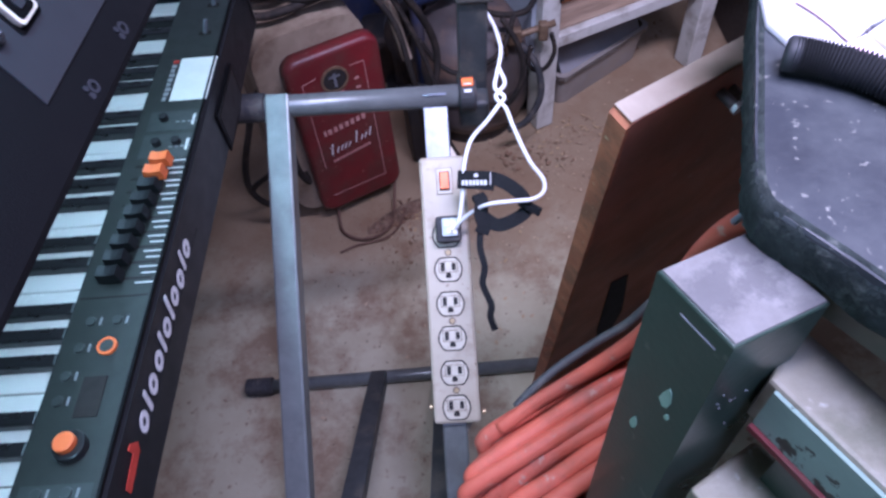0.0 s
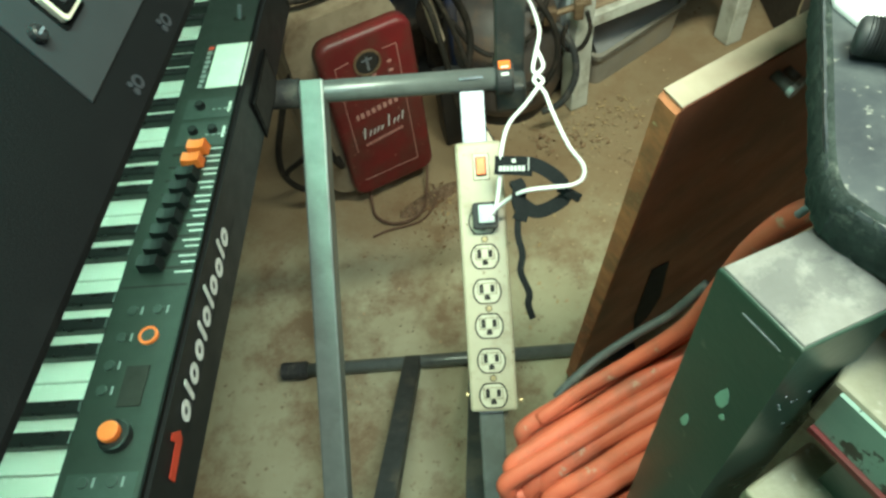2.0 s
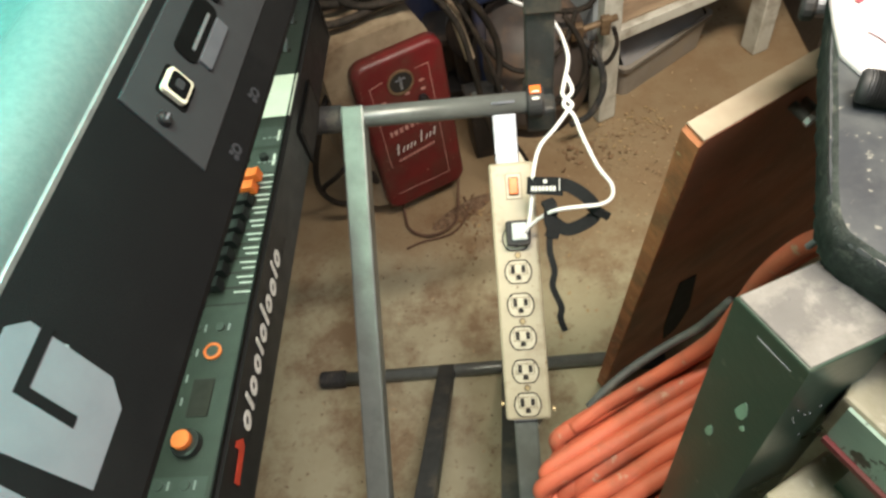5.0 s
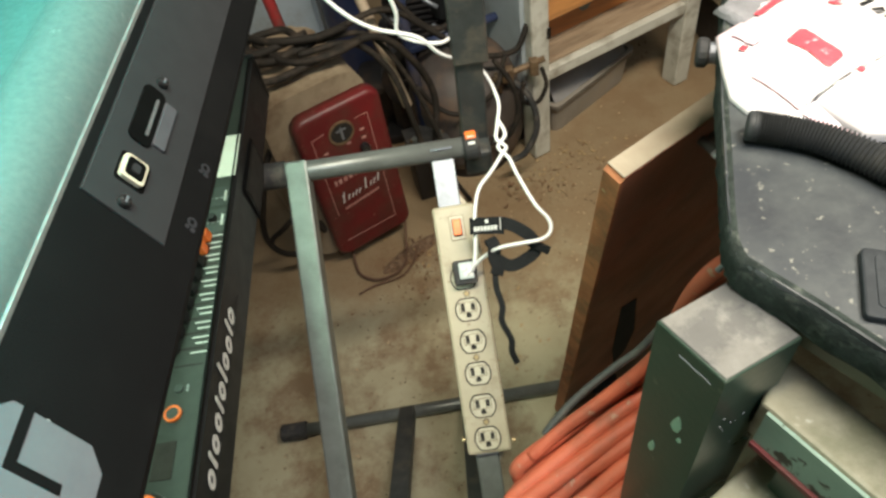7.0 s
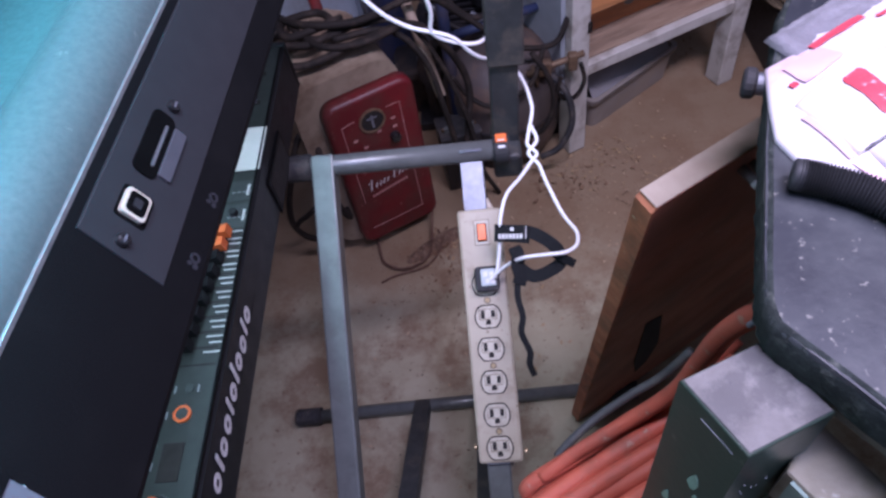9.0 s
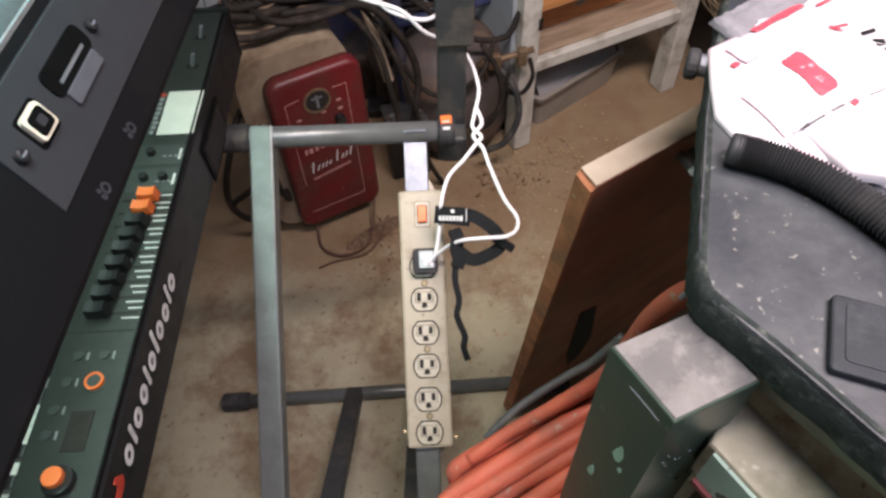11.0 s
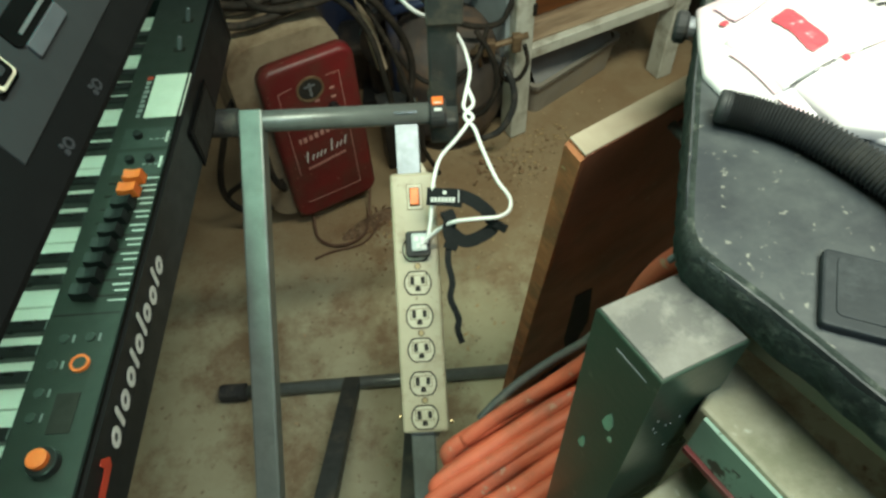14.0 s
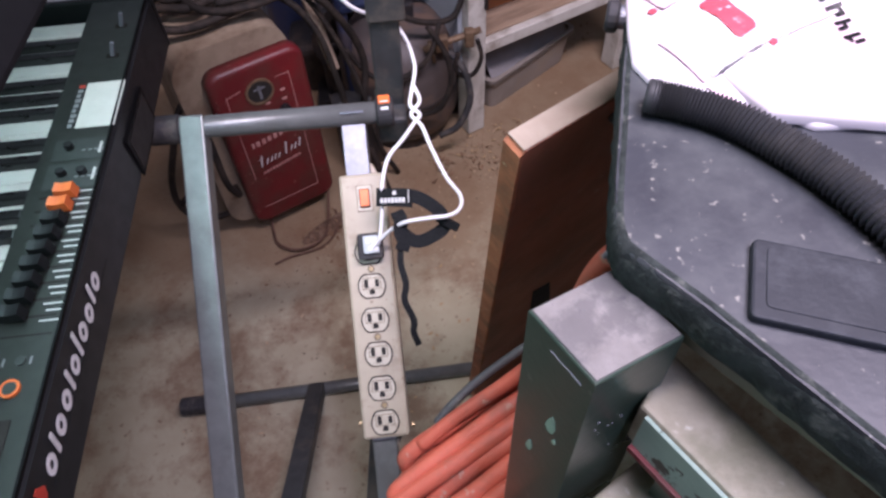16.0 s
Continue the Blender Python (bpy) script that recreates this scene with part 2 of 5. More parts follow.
RUST_ROD = mat("rusty_thin_rod", (0.13, 0.07, 0.042), (0.085, 0.045, 0.028), 60, 0.8, bump=0.2)
LEAD_GREY = mat("dusty_grey_rubber_lead", (0.060, 0.063, 0.062), (0.042, 0.045, 0.044), 40, 0.6, bump=0.1, stain=(0.2, 0.19, 0.16), sscale=20, samt=0.4)
GREEN_FLAKE = mat("flaking_pale_green_paint", (0.26, 0.36, 0.29), (0.22, 0.31, 0.25), 30, 0.45, bump=0.15, stain=(0.045, 0.05, 0.035), sscale=38, samt=1.0, slow=0.56, shigh=0.58)
TABLE_BLACK = mat("worn_black_rubber_mat", (0.040, 0.045, 0.052), (0.022, 0.025, 0.031), 8, 0.44, bump=0.14, bscale=160, stain=(0.080, 0.088, 0.088), sscale=10, samt=0.8, slow=0.47, shigh=0.68, speck=((0.24, 0.24, 0.21), 170, 0.66, 0.76), spec=0.4)
CASE_BLACK = mat("scuffed_black_rubber", (0.022, 0.026, 0.031), (0.014, 0.017, 0.021), 14, 0.6, bump=0.2, bscale=260, stain=(0.055, 0.062, 0.068), sscale=22, samt=0.7, slow=0.5, shigh=0.66, spec=0.3)
TABLE_FUZZ = mat("frayed_dark_felt_edge", (0.040, 0.050, 0.045), (0.018, 0.023, 0.021), 90, 0.95, bump=0.8, bscale=420, stain=(0.14, 0.15, 0.13), sscale=60, samt=0.6, slow=0.54, shigh=0.66, spec=0.2)
CORD = mat("orange_vinyl_hose", (0.52, 0.125, 0.066), (0.40, 0.090, 0.048), 18, 0.5, bump=0.15, bscale=220, stain=(0.19, 0.085, 0.055), sscale=16, samt=0.6, slow=0.50, shigh=0.68, speck=((0.38, 0.25, 0.18), 70, 0.64, 0.74), vary=0.12, spec=0.35)
HOSE = mat("black_ribbed_hose", (0.030, 0.032, 0.034), (0.021, 0.023, 0.024), 40, 0.6, bump=0.1, stain=(0.07, 0.068, 0.06), sscale=25, samt=0.4)
BAG = mat("white_plastic_bag", (0.63, 0.61, 0.62), (0.59, 0.56, 0.58), 10, 0.4, bump=0.05, stain=(0.60, 0.41, 0.47), sscale=11, samt=0.8, slow=0.52, shigh=0.62)
BAG_BLUSH = mat("blush_showing_through", (0.62, 0.46, 0.51), (0.60, 0.42, 0.48), 14, 0.4, bump=0.05)
BAG_RED = mat("red_bag_print", (0.56, 0.075, 0.10), (0.50, 0.055, 0.08), 20, 0.45, bump=0)
BAG_PINK = mat("pale_pink_print", (0.72, 0.42, 0.45), (0.66, 0.34, 0.38), 60, 0.45, bump=0)
TANK_SHELL = mat("dusty_brown_grey_tank", (0.085, 0.070, 0.064), (0.060, 0.048, 0.043), 12, 0.55, bump=0.12, stain=(0.15, 0.095, 0.06), sscale=7, samt=0.7)
RUSTY_BRASS = mat("rusty_brass", (0.24, 0.165, 0.095), (0.13, 0.085, 0.05), 60, 0.6, metal=0.4, bump=0.3, stain=(0.10, 0.06, 0.04), sscale=40)
TANK = mat("dark_grimy_tank", (0.018, 0.017, 0.018), (0.012, 0.011, 0.012), 12, 0.5, bump=0.12, stain=(0.075, 0.052, 0.036), sscale=7, samt=0.6)
BLUE_FRAME = mat("dark_blue_enamel_tube", (0.030, 0.040, 0.095), (0.022, 0.03, 0.07), 20, 0.4, stain=(0.1, 0.08, 0.06), sscale=12)
RED_FRAME = mat("red_enamel_tube", (0.28, 0.025, 0.025), None, 20, 0.45, stain=(0.1, 0.06, 0.05), sscale=12)
CRUMB = mat("brown_dirt", (0.13, 0.085, 0.05), (0.08, 0.05, 0.03), 40, 0.9, bump=0)
OLD_CABLE = mat("cracked_brown_black_cable", (0.020, 0.016, 0.013), (0.012, 0.010, 0.008), 30, 0.75, bump=0.4, stain=(0.060, 0.044, 0.032), sscale=22, samt=0.5, spec=0.25)
HANDLE = mat("pale_wood_handle", (0.45, 0.36, 0.27), (0.36, 0.28, 0.2), 20, 0.65, stretch=(6, 6, 1))
CLOTH = mat("grey_felt_cloth", (0.22, 0.22, 0.235), (0.14, 0.14, 0.15), 60, 0.95, bump=0.6, bscale=300)
WIRE = mat("dull_tan_wire", (0.33, 0.27, 0.16), (0.20, 0.16, 0.10), 30, 0.55, metal=0.2, bump=0.1, stain=(0.12, 0.08, 0.05), sscale=20)
CRATE_WOOD = mat("dark_old_wood", (0.055, 0.042, 0.032), (0.035, 0.027, 0.02), 12, 0.8, bump=0.2, stretch=(1, 8, 8))
STRAW = mat("dry_straw", (0.42, 0.30, 0.15), (0.28, 0.19, 0.09), 40, 0.8, bump=0.1)
CABINET = mat("pale_blue_cabinet_paint", (0.40, 0.46, 0.52), (0.34, 0.40, 0.45), 8, 0.55, stain=(0.22, 0.2, 0.17), sscale=5)
LEAF = mat("dry_leaf_litter", (0.24, 0.15, 0.08), (0.15, 0.085, 0.045), 60, 0.9, bump=0.2)
HEAP = mat("rust_brown_dirt", (0.27, 0.165, 0.092), (0.18, 0.10, 0.055), 50, 0.95, bump=0.4, bscale=200)
HEAP_DARK = mat("dark_rust_dirt", (0.17, 0.105, 0.062), (0.085, 0.05, 0.03), 70, 0.95, bump=0.8, bscale=220, stain=(0.24, 0.17, 0.11), sscale=60, samt=0.6)
CHIP = mat("pale_wood_chips", (0.44, 0.33, 0.20), (0.34, 0.24, 0.14), 60, 0.85, bump=0.1)


# ---- builders ----
def mesh_of(bm, name, material, smooth=False):
    me = bpy.data.meshes.new(name)
    bmesh.ops.recalc_face_normals(bm, faces=bm.faces)
    bm.to_mesh(me)
    bm.free()
    me.materials.append(material)
    if smooth:
        for p in me.polygons:
            p.use_smooth = True
    return me


def part(name, bm, material, parent, label="", at=None, smooth=False):
    ob = new(name, mesh_of(bm, name, material, smooth))
    ob.parent = parent
    if at is not None:
        ob.matrix_local = at
    return tagged(ob, label)


def single(name, bm, material, label, category, at=None, kind="", group="", smooth=False):
    ob = new(name, mesh_of(bm, name, material, smooth))
    if at is not None:
        ob.matrix_world = at
    return tagged(ob, label, category, group, kind)


def thing(name, at, label, category, group=""):
    ob = new(name)
    ob.empty_display_size = 0.05
    ob.matrix_world = at
    return tagged(ob, label, category, group)


def axes(origin, x, y):
    """A pose from an origin, an x direction and a rough y direction."""
    x = Vector(x).normalized()
    z = x.cross(Vector(y)).normalized()
    y = z.cross(x)
    m = Matrix((x, y, z)).transposed().to_4x4()
    m.translation = origin
    return m


def box(x0, x1, y0, y1, z0, z1, bevel=0.0, seg=2, bm=None):
    bm = bm or bmesh.new()
    g = bmesh.ops.create_cube(bm, size=1)
    for v in g["verts"]:
        v.co = Vector((x0 + (v.co.x + 0.5) * (x1 - x0), y0 + (v.co.y + 0.5) * (y1 - y0), z0 + (v.co.z + 0.5) * (z1 - z0)))
    if bevel:
        edges = list({e for v in g["verts"] for e in v.link_edges})
        bmesh.ops.bevel(bm, geom=edges, offset=bevel, segments=seg, profile=0.5, affect="EDGES")
    return bm


def prism(points, depth, bevel=0.0, bm=None, z0=0.0):
    """A flat outline in x and y, raised by depth along z."""
    bm = bm or bmesh.new()
    low = [bm.verts.new((x, y, z0)) for x, y in points]
    high = [bm.verts.new((x, y, z0 + depth)) for x, y in points]
    bm.faces.new(low[::-1])
    top = bm.faces.new(high)
    n = len(points)
    for i in range(n):
        bm.faces.new((low[i], low[(i + 1) % n], high[(i + 1) % n], high[i]))
    if bevel:
        bmesh.ops.bevel(bm, geom=list(top.edges), offset=bevel, segments=2, profile=0.5, affect="EDGES")
    return bm


def round_rect(w, h, r, n=5, cx=0.0, cy=0.0):
    pts = []
    for sx, sy, a in ((1, 1, 0), (-1, 1, 90), (-1, -1, 180), (1, -1, 270)):
        for i in range(n + 1):
            t = radians(a + 90 * i / n)
            pts.append((cx + sx * (w / 2 - r) + r * math.cos(t), cy + sy * (h / 2 - r) + r * math.sin(t)))
    return pts


def smooth_line(points, steps=8):
    """Points on a smooth line through the given ones."""
    p = [Vector(q) for q in points]
    p = [2 * p[0] - p[1]] + p + [2 * p[-1] - p[-2]]
    out = []
    for i in range(1, len(p) - 2):
        for s in range(steps):
            t = s / steps
            a, b, c, d = p[i - 1:i + 3]
            out.append(0.5 * (2 * b + (c - a) * t + (2 * a - 5 * b + 4 * c - d) * t * t + (3 * b - a - 3 * c + d) * t ** 3))
    return out + [p[-2]]


def sweep(line, radius, sides=10, bm=None, width=None):
    """A tube along a line; radius may be a function of the index. With width, a flat strap."""
    bm = bm or bmesh.new()
    line = [Vector(q) for q in line]
    up, rings = Vector((0.13, 0.21, 0.97)), []
    for i, q in enumerate(line):
        d = (line[min(i + 1, len(line) - 1)] - line[max(i - 1, 0)]).normalized()
        side = d.cross(up)
        side = side.normalized() if side.length > 1e-4 else Vector((1, 0, 0))
        up = side.cross(d).normalized()
        r = radius(i) if callable(radius) else radius
        rings.append([bm.verts.new(q + (width or r) * math.cos(2 * math.pi * k / sides) * side + r * math.sin(2 * math.pi * k / sides) * up) for k in range(sides)])
    for a, b in zip(rings, rings[1:]):
        for k in range(sides):
            bm.faces.new((a[k], a[(k + 1) % sides], b[(k + 1) % sides], b[k]))
    bm.faces.new(rings[0][::-1])
    bm.faces.new(rings[-1])
    return bm


def rod(a, b, r, sides=20, bevel=0.0):
    a, b = Vector(a), Vector(b)
    if not bevel:
        return sweep([a, b], r, sides)
    d = (b - a).normalized() * bevel
    rr = (r - bevel, r, r, r - bevel)
    return sweep([a, a + d, b - d, b], lambda i: rr[i], sides)


def bar(a, b, w, h, up, bevel=0.002):
    """A square tube from a to b, w across and h along up, its centre line at a-b."""
    a, b = Vector(a), Vector(b)
    m = axes(a, b - a, up)
    bm = box(0, (b - a).length, -h / 2, h / 2, -w / 2, w / 2, bevel)
    bmesh.ops.transform(bm, matrix=m, verts=bm.verts)
    return bm


def moved(bm, m):
    bmesh.ops.transform(bm, matrix=m, verts=bm.verts)
    return bm


def disc(r, depth, sides=24, cx=0.0, cy=0.0, z0=0.0, bm=None, bevel=0.0):
    return prism([(cx + r * math.cos(2 * math.pi * i / sides), cy + r * math.sin(2 * math.pi * i / sides)) for i in range(sides)], depth, bevel, bm, z0)


def ring(r1, r2, depth, sides=28, cx=0.0, cy=0.0, z0=0.0):
    bm = bmesh.new()
    loops = []
    for r, z in ((r1, z0), (r1, z0 + depth), (r2, z0 + depth), (r2, z0)):
        loops.append([bm.verts.new((cx + r * math.cos(2 * math.pi * i / sides), cy + r * math.sin(2 * math.pi * i / sides), z)) for i in range(sides)])
    for a, b in zip(loops, loops[1:] + loops[:1]):
        for i in range(sides):
            bm.faces.new((a[i], a[(i + 1) % sides], b[(i + 1) % sides], b[i]))
    return bm


def pillow(w, h, r, depth, soft, cx=0.0, cy=0.0):
    """A rounded slab, its upper edge turned in a quarter circle of radius soft."""
    bm = bmesh.new()
    steps = [(0.0, 0.0)] + [(soft * (1 - math.cos(radians(a))), depth - soft + soft * math.sin(radians(a))) for a in range(0, 91, 15)]
    loops = [[bm.verts.new((x, y, z)) for x, y in round_rect(w - 2 * i, h - 2 * i, max(0.004, r - i), 8, cx, cy)] for i, z in steps]
    for a, b in zip(loops, loops[1:]):
        for k in range(len(a)):
            bm.faces.new((a[k], a[(k + 1) % len(a)], b[(k + 1) % len(a)], b[k]))
    bm.faces.new(loops[0][::-1])
    bm.faces.new(loops[-1])
    return bm


# ---- the room ----
def room():
    x0, x1, y0, y1, h = -2.3, 2.6, -2.2, 2.75, 2.6
    bm = bmesh.new()
    n = 60
    grid = [[bm.verts.new((x0 + (x1 - x0) * i / n, y0 + (y1 - y0) * j / n, 0.0025 * noise.noise((i * 0.33, j * 0.33, 2.0)) - 0.002)) for j in range(n + 1)] for i in range(n + 1)]
    for i in range(n):
        for j in range(n):
            bm.faces.new((grid[i][j], grid[i + 1][j], grid[i + 1][j + 1], grid[i][j + 1]))
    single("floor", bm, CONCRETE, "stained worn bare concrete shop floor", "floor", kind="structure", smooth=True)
    for name, dims in (("wall_north", (x0, x1, y1, y1 + 0.1)), ("wall_south", (x0, x1, y0 - 0.1, y0)), ("wall_west", (x0 - 0.1, x0, y0, y1)), ("wall_east", (x1, x1 + 0.1, y0, y1))):
        single(name, box(*dims, -0.05, h), WALL, "pale blue-grey painted shop wall", "wall", kind="structure")
    single("ceiling", box(x0 - 0.1, x1 + 0.1, y0 - 0.1, y1 + 0.1, h, h + 0.1), CEIL, "dull brown boarded ceiling", "ceiling", kind="structure")


room()


def wpart(name, bm, material, parent, label="", smooth=False):
    """A part whose mesh is given in world places."""
    return part(name, moved(bm, parent.matrix_basis.inverted()), material, parent, label, smooth=smooth)


def wsub(name, bm, material, owner, root, label="", smooth=False):
    """A piece of a part, given in world places."""
    return part(name, moved(bm, (root.matrix_basis @ owner.matrix_basis).inverted()), material, owner, label, smooth=smooth)


# ---- keyboard stand: crossed legs, arms and feet ----
U = Vector((0.010, 0.812, 0.583)).normalized()      # up along the sloping legs
N = Vector((-0.007, -0.583, 0.812)).normalized()    # out of their upper faces
FACE = Vector((0.049, 0.588, 0.619))                # a point on the power strip's face


def keyboard_stand():
    st = thing("keyboard_stand", pose(-0.06, 0.3, 0), "worn grey steel cross-legged two-tier keyboard stand", "keyboard stand")
    arm = wpart("support_arm", rod((-0.52, 0.802, 0.753), (0.084, 0.788, 0.753), 0.0155, 24), STEEL, st, "scratched steel tube arm", True)
    wsub("rubber_sleeve", sweep([(-0.262, 0.7965, 0.753), (-0.258, 0.7965, 0.753), (-0.193, 0.7945, 0.753), (-0.191, 0.7945, 0.753)], lambda i: (0.017, 0.0205, 0.0205, 0.017)[i], 20), RUBBER, arm, st, "ribbed black rubber sleeve", True)
    wsub("end_cap", rod((0.080, 0.788, 0.753), (0.104, 0.7875, 0.753), 0.0215, 24, 0.003), RUBBER, arm, st, "black end cap with orange mark", False)
    wsub("orange_mark", box(0.084, 0.1, 0.780, 0.796, 0.7735, 0.7765, 0.001), ORANGE, arm, st, "orange plastic mark")
    for k, (dy, w) in enumerate(((-0.016, 0.004), (-0.009, 0.003))):
        wsub("size_print", moved(box(-0.005, 0.005, -w / 2, w / 2, 0, 0.001), axes((0.092, 0.775 + 0.007 * k, 0.7705 + 0.0055 * k), (1, 0, 0), (0, 0.72, 0.69))), WHITE_INK, arm, st, "worn white print")
    wsub("weld_bead", sweep(smooth_line([(0.030, 0.780, 0.764), (0.040, 0.7785, 0.7655), (0.050, 0.7785, 0.7655), (0.062, 0.780, 0.764)], 3), 0.0025, 8), STEEL_LIGHT, arm, st)
    for x, mt, w in ((-0.173, STEEL, 0.034), (0.046, STEEL_LIGHT, 0.034)):
        top = Vector((x, 0.806, 0.740)) if mt is STEEL_LIGHT else Vector((x, 0.7935, 0.753)) + U * 0.0150 + N * 0.001
        wpart("sloping_leg", bar(top, top - U * 1.215, w, 0.032, N, 0.003), STEEL, st, "square steel tube leg")
    wpart("bare_bar", bar(Vector((0.046, 0.794, 0.7555)) + N * 0.0015, Vector((0.046, 0.794, 0.7555)) + N * 0.0015 - U * 0.46, 0.033, 0.004, N, 0.001), STEEL_LIGHT, st, "bare aluminium flat bar")
    V = Vector((0, -0.812, 0.583))
    for x in (-0.135, 0.008):
        foot = Vector((x, 0.740, 0.025))
        wpart("crossing_leg", bar(foot, foot + V * 1.22, 0.035, 0.028, Vector((0, 0.583, 0.812)), 0.003), STAND_BLACK, st, "dark painted steel tube leg")
    wpart("cross_bolt", rod((-0.2, 0.278, 0.368), (0.07, 0.278, 0.368), 0.006, 10), STEEL_LIGHT, st)
    for y in (0.741, -0.18):
        foot = wpart("floor_foot", rod((-0.40, y - 0.006, 0.0165), (0.30, y + 0.008, 0.0165), 0.0145, 20), STEEL if y > 0 else STAND_BLACK, st, "dusty steel tube foot", True)
        for xa, xb in ((-0.432, -0.372), (0.29, 0.345)):
            bm = sweep([(xa, y - 0.006, 0.0185), (xa + 0.003, y - 0.006, 0.0185), (xb - 0.002, y - 0.005, 0.0185), (xb, y - 0.005, 0.0185)], lambda i: (0.0165, 0.0195, 0.0195, 0.0165)[i], 12)
            wsub("rubber_foot", bm, RUBBER, foot, st, "dusty black rubber foot")
            for k in range(6):
                wsub("foot_rib", rod((xa + 0.008 + 0.009 * k, y - 0.006, 0.0185), (xa + 0.011 + 0.009 * k, y - 0.006, 0.0185), 0.0202, 14), RUBBER, foot, st)
    wpart("support_arm", rod((-0.52, -0.2, 0.753), (0.084, -0.2, 0.753), 0.0155, 20), STEEL, st, "steel tube arm", True)
    for y in (0.838, -0.16):
        wpart("upright", bar((0.099, y, 0.66), (0.112, y, 1.16), 0.040, 0.034, (0, 1, 0), 0.003), STAND_BLACK, st, "dark painted upright of the upper tier")
        wpart("upright_sleeve", bar((0.1075, y, 0.875), (0.1125, y, 1.16), 0.050, 0.046, (0, 1, 0), 0.004), STAND_BLACK, st, "dark telescoping sleeve")
        wpart("clamp", box(0.078, 0.122, y - 0.050, y + 0.03, 0.690, 0.735, 0.006), STAND_BLACK, st, "black clamp block")
        wpart("upper_arm", rod((0.115, y, 1.155), (-0.42, y, 1.155), 0.0145, 16), STAND_BLACK, st, "black tube arm of the upper tier", True)
    return st


keyboard_stand()


# ---- power strip on the sloping bar ----
STRIP = axes(FACE - N * 0.034 + Vector((-0.001, 0, 0)), U.cross(N), U)   # x across, y up along the bar, z out


def power_strip():
    ps = thing("power_strip", STRIP, "beige metal six-outlet power strip screwed to the stand's bar", "power strip")
    part("housing", prism(round_rect(0.064, 0.366, 0.005, 4, 0, -0.027), 0.034, 0.0045), BEIGE, ps, "chipped beige enamel housing")
    for y in (0.158, -0.212):
        s = 1 if y > 0 else -1
        tab = part("mounting_tab", prism([(-0.022, y), (0.022, y), (0.014, y + s * 0.016), (-0.014, y + s * 0.016)][::s], 0.004, 0.001, z0=0.001), BEIGE, ps, "folded beige mounting tab")
        part("screw", disc(0.0035, 0.002, 10, 0.004, y + s * 0.008, 0.005), BRASS, tab)
    sw = part("switch_bezel", prism(round_rect(0.0205, 0.035, 0.001, 2, 0.002, 0.1215), 0.002, 0.0005, z0=0.034), OUTLET, ps, "cream switch surround")
    part("rocker", moved(box(-0.0060, 0.0060, -0.0118, 0.0118, -0.002, 0.004, 0.001), pose(0.002, 0.1215, 0.037, -8)), ORANGE, sw, "amber rocker switch")
    part("bezel_line", prism(round_rect(0.0140, 0.0262, 0.001, 2, 0.002, 0.1215), 0.0006, z0=0.036), DARK, sw)
    part("surround_shadow_gap", prism(round_rect(0.0222, 0.0368, 0.001, 2, 0.002, 0.1215), 0.0005, z0=0.034), GRIME, sw)
    for i in range(6):
        y = 0.047 * (1 - i)
        pts = [(x, max(-0.0153, min(0.0153, v))) for x, v in ((0.0176 * math.cos(2 * math.pi * k / 40), 0.0182 * math.sin(2 * math.pi * k / 40)) for k in range(40))]
        groove = [(1.12 * a, y + 1.13 * b) for a, b in pts]
        o = part("outlet", prism([(a, y + b) for a, b in pts], 0.0024, 0.0006, z0=0.034), OUTLET, ps, "ivory three-pin outlet")
        part("groove", prism(groove, 0.0006, z0=0.034), DARK, o)
        part("pad_line", prism(round_rect(0.0262, 0.0158, 0.001, 2, 0, y + 0.0036), 0.0004, z0=0.0364), GRIME, o)
        part("raised_pad", prism(round_rect(0.0242, 0.0138, 0.001, 2, 0, y + 0.0036), 0.0008, z0=0.0364), OUTLET, o)
        for x, h in ((-0.0074, 0.0118), (0.0074, 0.0100)):
            part("slot", prism(round_rect(0.0056, h, 0.0003, 1, x, y + 0.0038), 0.0006, z0=0.0370), DARK, o)
        part("earth_hole", prism([(0.0038 * math.cos(t), y - 0.0078 + 0.0038 * math.sin(t)) for t in (math.pi * k / 8 for k in range(9))] + [(-0.0038, y - 0.0114), (0.0038, y - 0.0114)], 0.0006, z0=0.0364), DARK, o)
    for y in (0.0235, -0.0705, -0.1645):
        part("screw_rim", disc(0.0050, 0.0006, 14, 0.001, y, 0.034), GRIME, ps)
        part("face_screw", disc(0.0034, 0.0018, 12, 0.001, y, 0.034, bevel=0.0005), BRASS, ps, "small screw head")
    for x, y in ((-0.034, -0.19), (0.035, -0.2)):
        part("side_screw", moved(disc(0.004, 0.004, 10), pose(x, y, 0.012, 0, 90 if x > 0 else -90, 0)), BRASS, ps)
    return ps


power_strip()

# plug in the first outlet
plug = thing("power_plug", STRIP @ pose(0.004, 0.0545, 0.0375), "black plug with pale cord end in the first outlet", "plug")
part("body", prism(round_rect(0.034, 0.036, 0.005, 4), 0.016, 0.003), RUBBER, plug, "black square plug body")
part("face", prism(round_rect(0.021, 0.024, 0.002, 3, 0.002, 0.002), 0.006, 0.001, z0=0.016), PALE_PLUG, plug, "pale grey plug face")
for x, y in ((-0.003, 0.007), (0.006, 0.006), (0.000, -0.003), (0.007, -0.004)):
    part("rib", prism(round_rect(0.006, 0.007, 0.001, 2, x + 0.001, y), 0.002, z0=0.022), WHITE_INK, plug)


